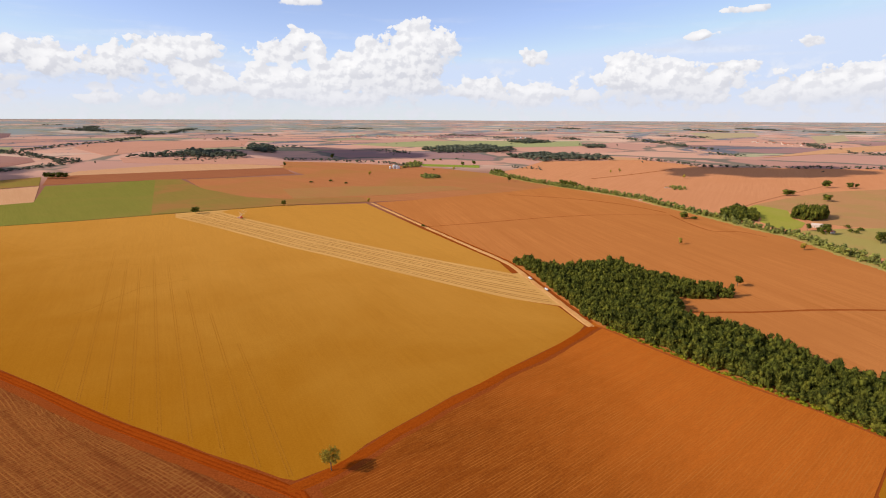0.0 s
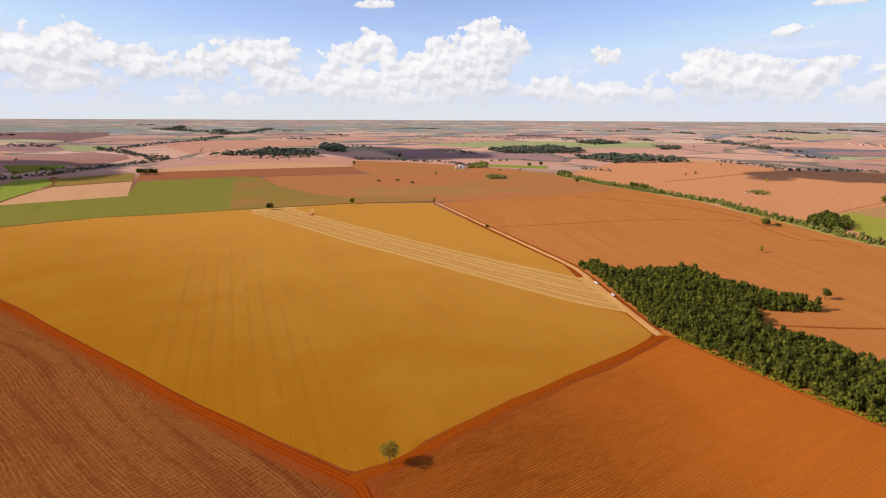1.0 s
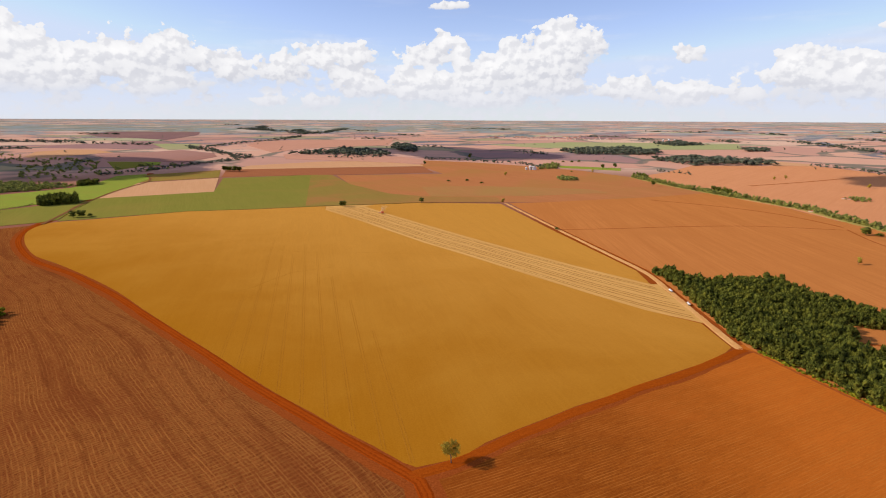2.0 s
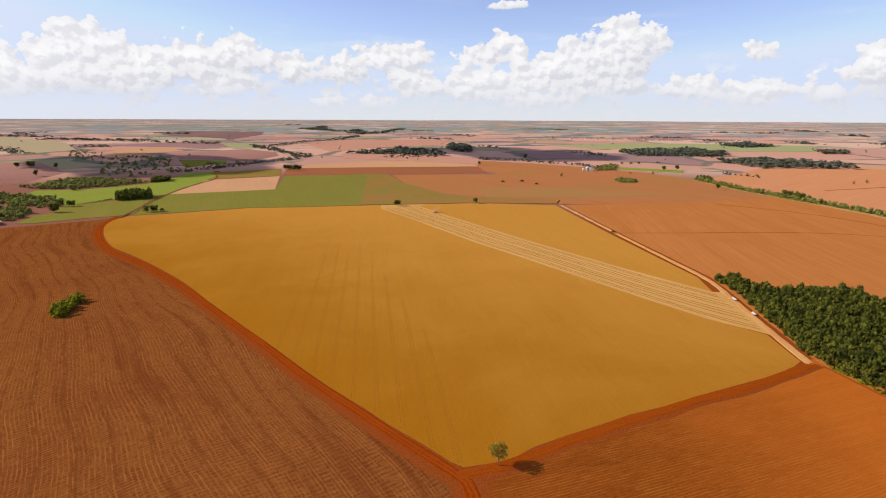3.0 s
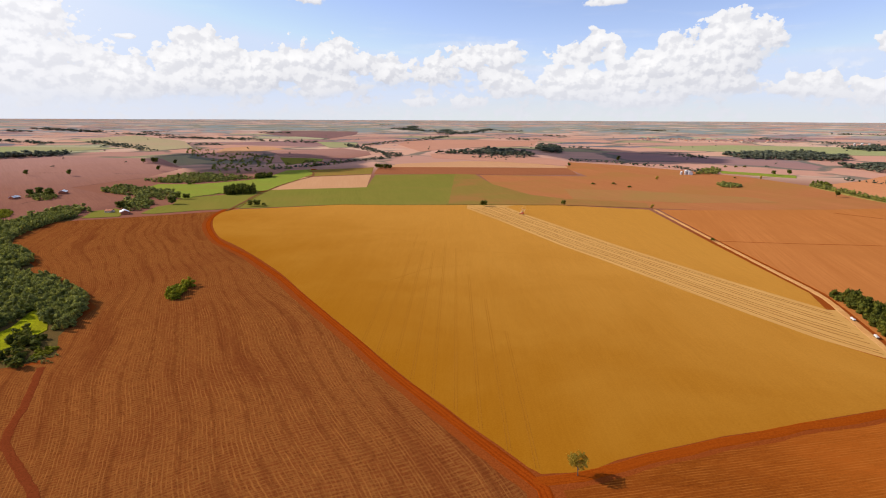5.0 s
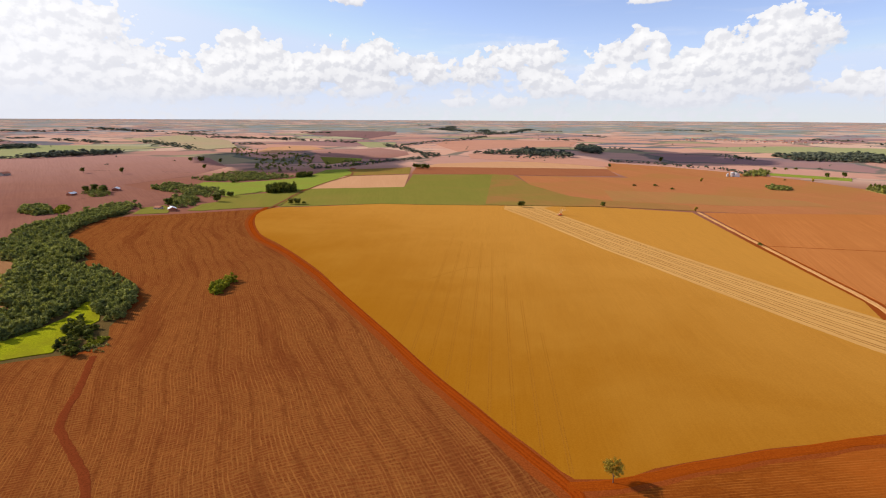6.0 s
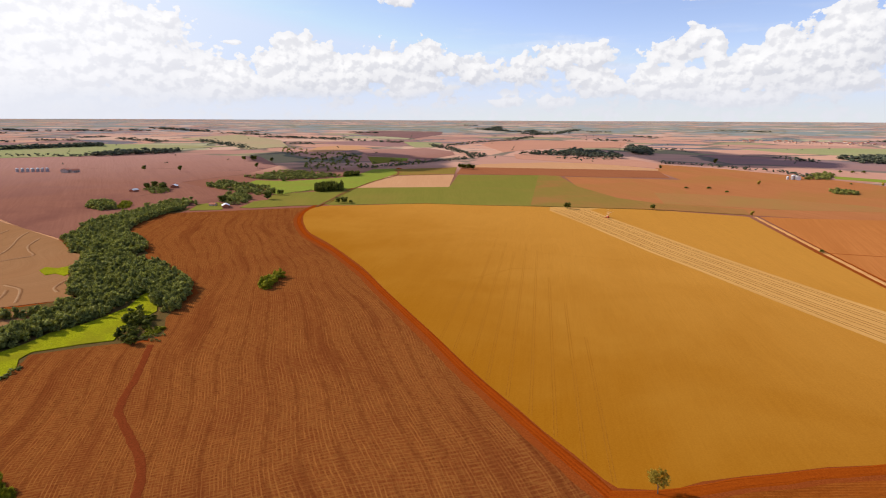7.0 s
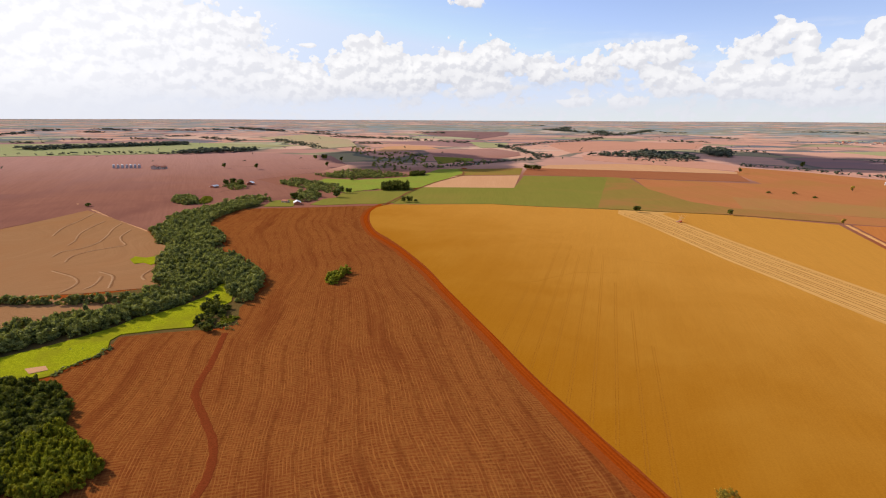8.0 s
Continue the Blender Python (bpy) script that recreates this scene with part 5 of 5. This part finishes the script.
for x, y, s, a in ((-1435, 672, 1.2, 0.9), (-1033, 584, 1.1, 1.1)):
    copy_thing(pale_house, stand(x, y, s, a))
silo = make_silo(6.0, 14.0, "tall pale steel grain silo at a farmyard", "grain silos")
silo.matrix_basis = stand(-183, 1994, 0.9)
for x, y, s in ((-196, 1990, 0.75), (-2240, 535, 0.95), (-2231, 547, 0.95), (-2222, 559, 0.95), (-2212, 571, 0.95), (-2203, 582, 0.95), (-2194, 593, 0.95), (-2185, 604, 0.95), (640, 4850, 1.5), (690, 4900, 1.7), (740, 4950, 1.4)):
    copy_thing(silo, stand(x, y, s, x))
barn = make_house("silo_barn", 14, 20, 9.0, M_WHITE, M_STEEL, "pale metal barn beside the silos", "barn")
barn.matrix_basis = stand(-172, 2003, 1.0, 0.5)
for i in range(90):
    t = rng.uniform(0, 1)
    copy_thing(cottage, stand(-950 + 1180 * t + rng.uniform(-60, 60), 5500 + rng.uniform(-350, 350), rng.uniform(0.8, 1.6), rng.uniform(0, 3)))
for i in range(26):
    t = rng.uniform(0, 1)
    copy_thing(cottage, stand(2650 + rng.uniform(-70, 70), 4000 + 800 * t, rng.uniform(1.0, 1.8), rng.uniform(0, 3)))


def wheel(ob, x, y, r, w):
    bm = bmesh.new()
    drum(bm, (x, y, r), (1, 0, 0), r, w, 20)
    tyre = part("wheel", bm, M_RUBBER, ob)
    bm = bmesh.new()
    drum(bm, (x, y, r), (1, 0, 0), r * 0.5, w * 1.06, 14)
    part("rim", bm, M_WHITE, tyre)


def make_combine():
    ob = new("combine_harvester")
    tagged(ob, "red combine harvester cutting the golden crop", "harvester")
    bm = bmesh.new()
    block(bm, -1.5, -3.6, 1.2, 1.5, 2.0, 3.4, 0.2)
    part("body", bm, M_MACHINE, ob)
    bm = bmesh.new()
    block(bm, -1.4, -2.6, 3.4, 1.4, 0.4, 4.1, 0.15)
    part("grain_tank", bm, M_MACHINE, ob)
    bm = bmesh.new()
    block(bm, -0.9, 2.0, 1.9, 0.9, 3.5, 3.7, 0.15)
    part("cab", bm, M_GLASS, ob)
    bm = bmesh.new()
    block(bm, -1.0, 1.9, 3.7, 1.0, 3.6, 3.85, 0.05)
    part("cab_roof", bm, M_WHITE, ob)
    bm = bmesh.new()
    block(bm, -0.7, 3.2, 0.6, 0.7, 4.8, 1.6, 0.1)
    part("feeder", bm, M_MACHINE, ob)
    bm = bmesh.new()
    block(bm, -4.6, 4.6, 0.25, 4.6, 5.4, 1.3, 0.1)
    header = part("header", bm, M_MACHINE, ob)
    bm = bmesh.new()
    drum(bm, (0, 5.7, 1.1), (1, 0, 0), 0.55, 9.0, 8)
    part("reel", bm, M_STEEL, header)
    bm = bmesh.new()
    tube(bm, [(1.4, -1.5, 3.6), (1.9, -2.5, 4.2), (2.2, -5.0, 4.6)], [0.2, 0.2, 0.18], 8)
    part("unloading_pipe", bm, M_MACHINE, ob)
    for x in (-1.6, 1.6):
        wheel(ob, x, 1.6, 0.95, 0.7)
        wheel(ob, x, -2.8, 0.6, 0.45)
    return ob


make_combine().matrix_basis = stand(-372, 972, 1.0, radians(45), None, 0.1)


def make_dust(x, y):
    """A thin drifting plume of chaff dust: loose specks in widening puffs."""
    rng = np.random.default_rng(31)
    vs, fs, n = [], [], 0
    for i in range(420):
        t = rng.uniform(0, 1) ** 1.3
        c = np.array([t * 9.0 + rng.normal() * (0.8 + 3.2 * t), -t * 3.0 + rng.normal() * (0.8 + 3.0 * t), 1.2 + t * 13.0 + rng.normal() * (0.5 + 1.6 * t)])
        v = ICO1[0] * rng.uniform(0.10, 0.34) * np.array([1, 1, 0.8]) + c
        v[:, 2] = np.maximum(v[:, 2], 0.1)
        vs.append(v)
        fs.append(ICO1[1] + n)
        n += len(v)
    ob = new("dust_plume", mesh_np("dust_plume", np.concatenate(vs), np.concatenate(fs), M_CHAFF))
    ob.matrix_basis = stand(x, y)
    tagged(ob, "thin pale plume of chaff dust behind the combine harvester", "dust", kind="stuff")


make_dust(-377, 978)


def make_truck():
    ob = new("farm_truck")
    tagged(ob, "small white farm truck parked on the dusty track", "truck", "parked farm trucks")
    bm = bmesh.new()
    block(bm, -0.95, -2.9, 0.55, 0.95, 2.7, 0.9, 0.05)
    part("chassis", bm, M_RUBBER, ob)
    bm = bmesh.new()
    block(bm, -0.95, 1.0, 0.9, 0.95, 2.8, 2.2, 0.2)
    cab = part("cab", bm, M_WHITE, ob)
    bm = bmesh.new()
    block(bm, -0.85, 2.6, 1.45, 0.85, 2.84, 2.05, 0.03)
    part("windscreen", bm, M_GLASS, cab)
    bm = bmesh.new()
    block(bm, -1.0, -3.0, 0.95, 1.0, 0.85, 1.7, 0.05)
    part("load_bed", bm, M_WHITE, ob)
    for x in (-0.85, 0.85):
        for y in (1.9, -1.9):
            wheel(ob, x, y, 0.45, 0.28)
    return ob


truck = make_truck()
truck.matrix_basis = stand(101, 594, 1.0, radians(20), None, 0.4)
copy_thing(truck, stand(112, 553, 1.0, radians(14), None, 0.4))


# ---- fair weather clouds whose shadows lie on the plain ----
def make_cloud(name, x, y, wide, deep, seed):
    """Puffs over a flat base, high up; x, y: the middle of its shadow in plan."""
    rng = np.random.default_rng(seed)
    low = land(x, y)
    up = 1300.0
    reach = up / math.tan(radians(SUN_EL))
    cx, cy = low.x + math.sin(radians(SUN_AZ)) * reach, low.y + math.cos(radians(SUN_AZ)) * reach
    vs, fs, n = [], [], 0
    for i in range(34):
        a, u = rng.uniform(0, 6.283), math.sqrt(rng.uniform(0, 1))
        r = min(wide, deep) * rng.uniform(0.16, 0.34) * (1.15 - 0.5 * u)
        v = ICO2[0] * (1 + rng.uniform(-0.12, 0.12, (len(ICO2[0]), 1))) * r * np.array([1.2, 1.2, 0.5])
        v[:, 2] = np.maximum(v[:, 2], -0.12 * r)
        vs.append(v + np.array([cx + math.cos(a) * u * wide / 2, cy + math.sin(a) * u * deep / 2, up + low.z]))
        fs.append(ICO2[1] + n)
        n += len(v)
    ob = new("cloud", mesh_np("cloud", np.concatenate(vs), np.concatenate(fs), M_CLOUD))
    for q in ob.data.polygons:
        q.use_smooth = True
    tagged(ob, "white fair-weather cumulus cloud drifting over the plain", "cloud", kind="structure")


make_cloud("cloud", -700, 2850, 900, 420, 1)
make_cloud("cloud", 1150, 1950, 700, 260, 2)
make_cloud("cloud", -1850, 1640, 760, 520, 3)
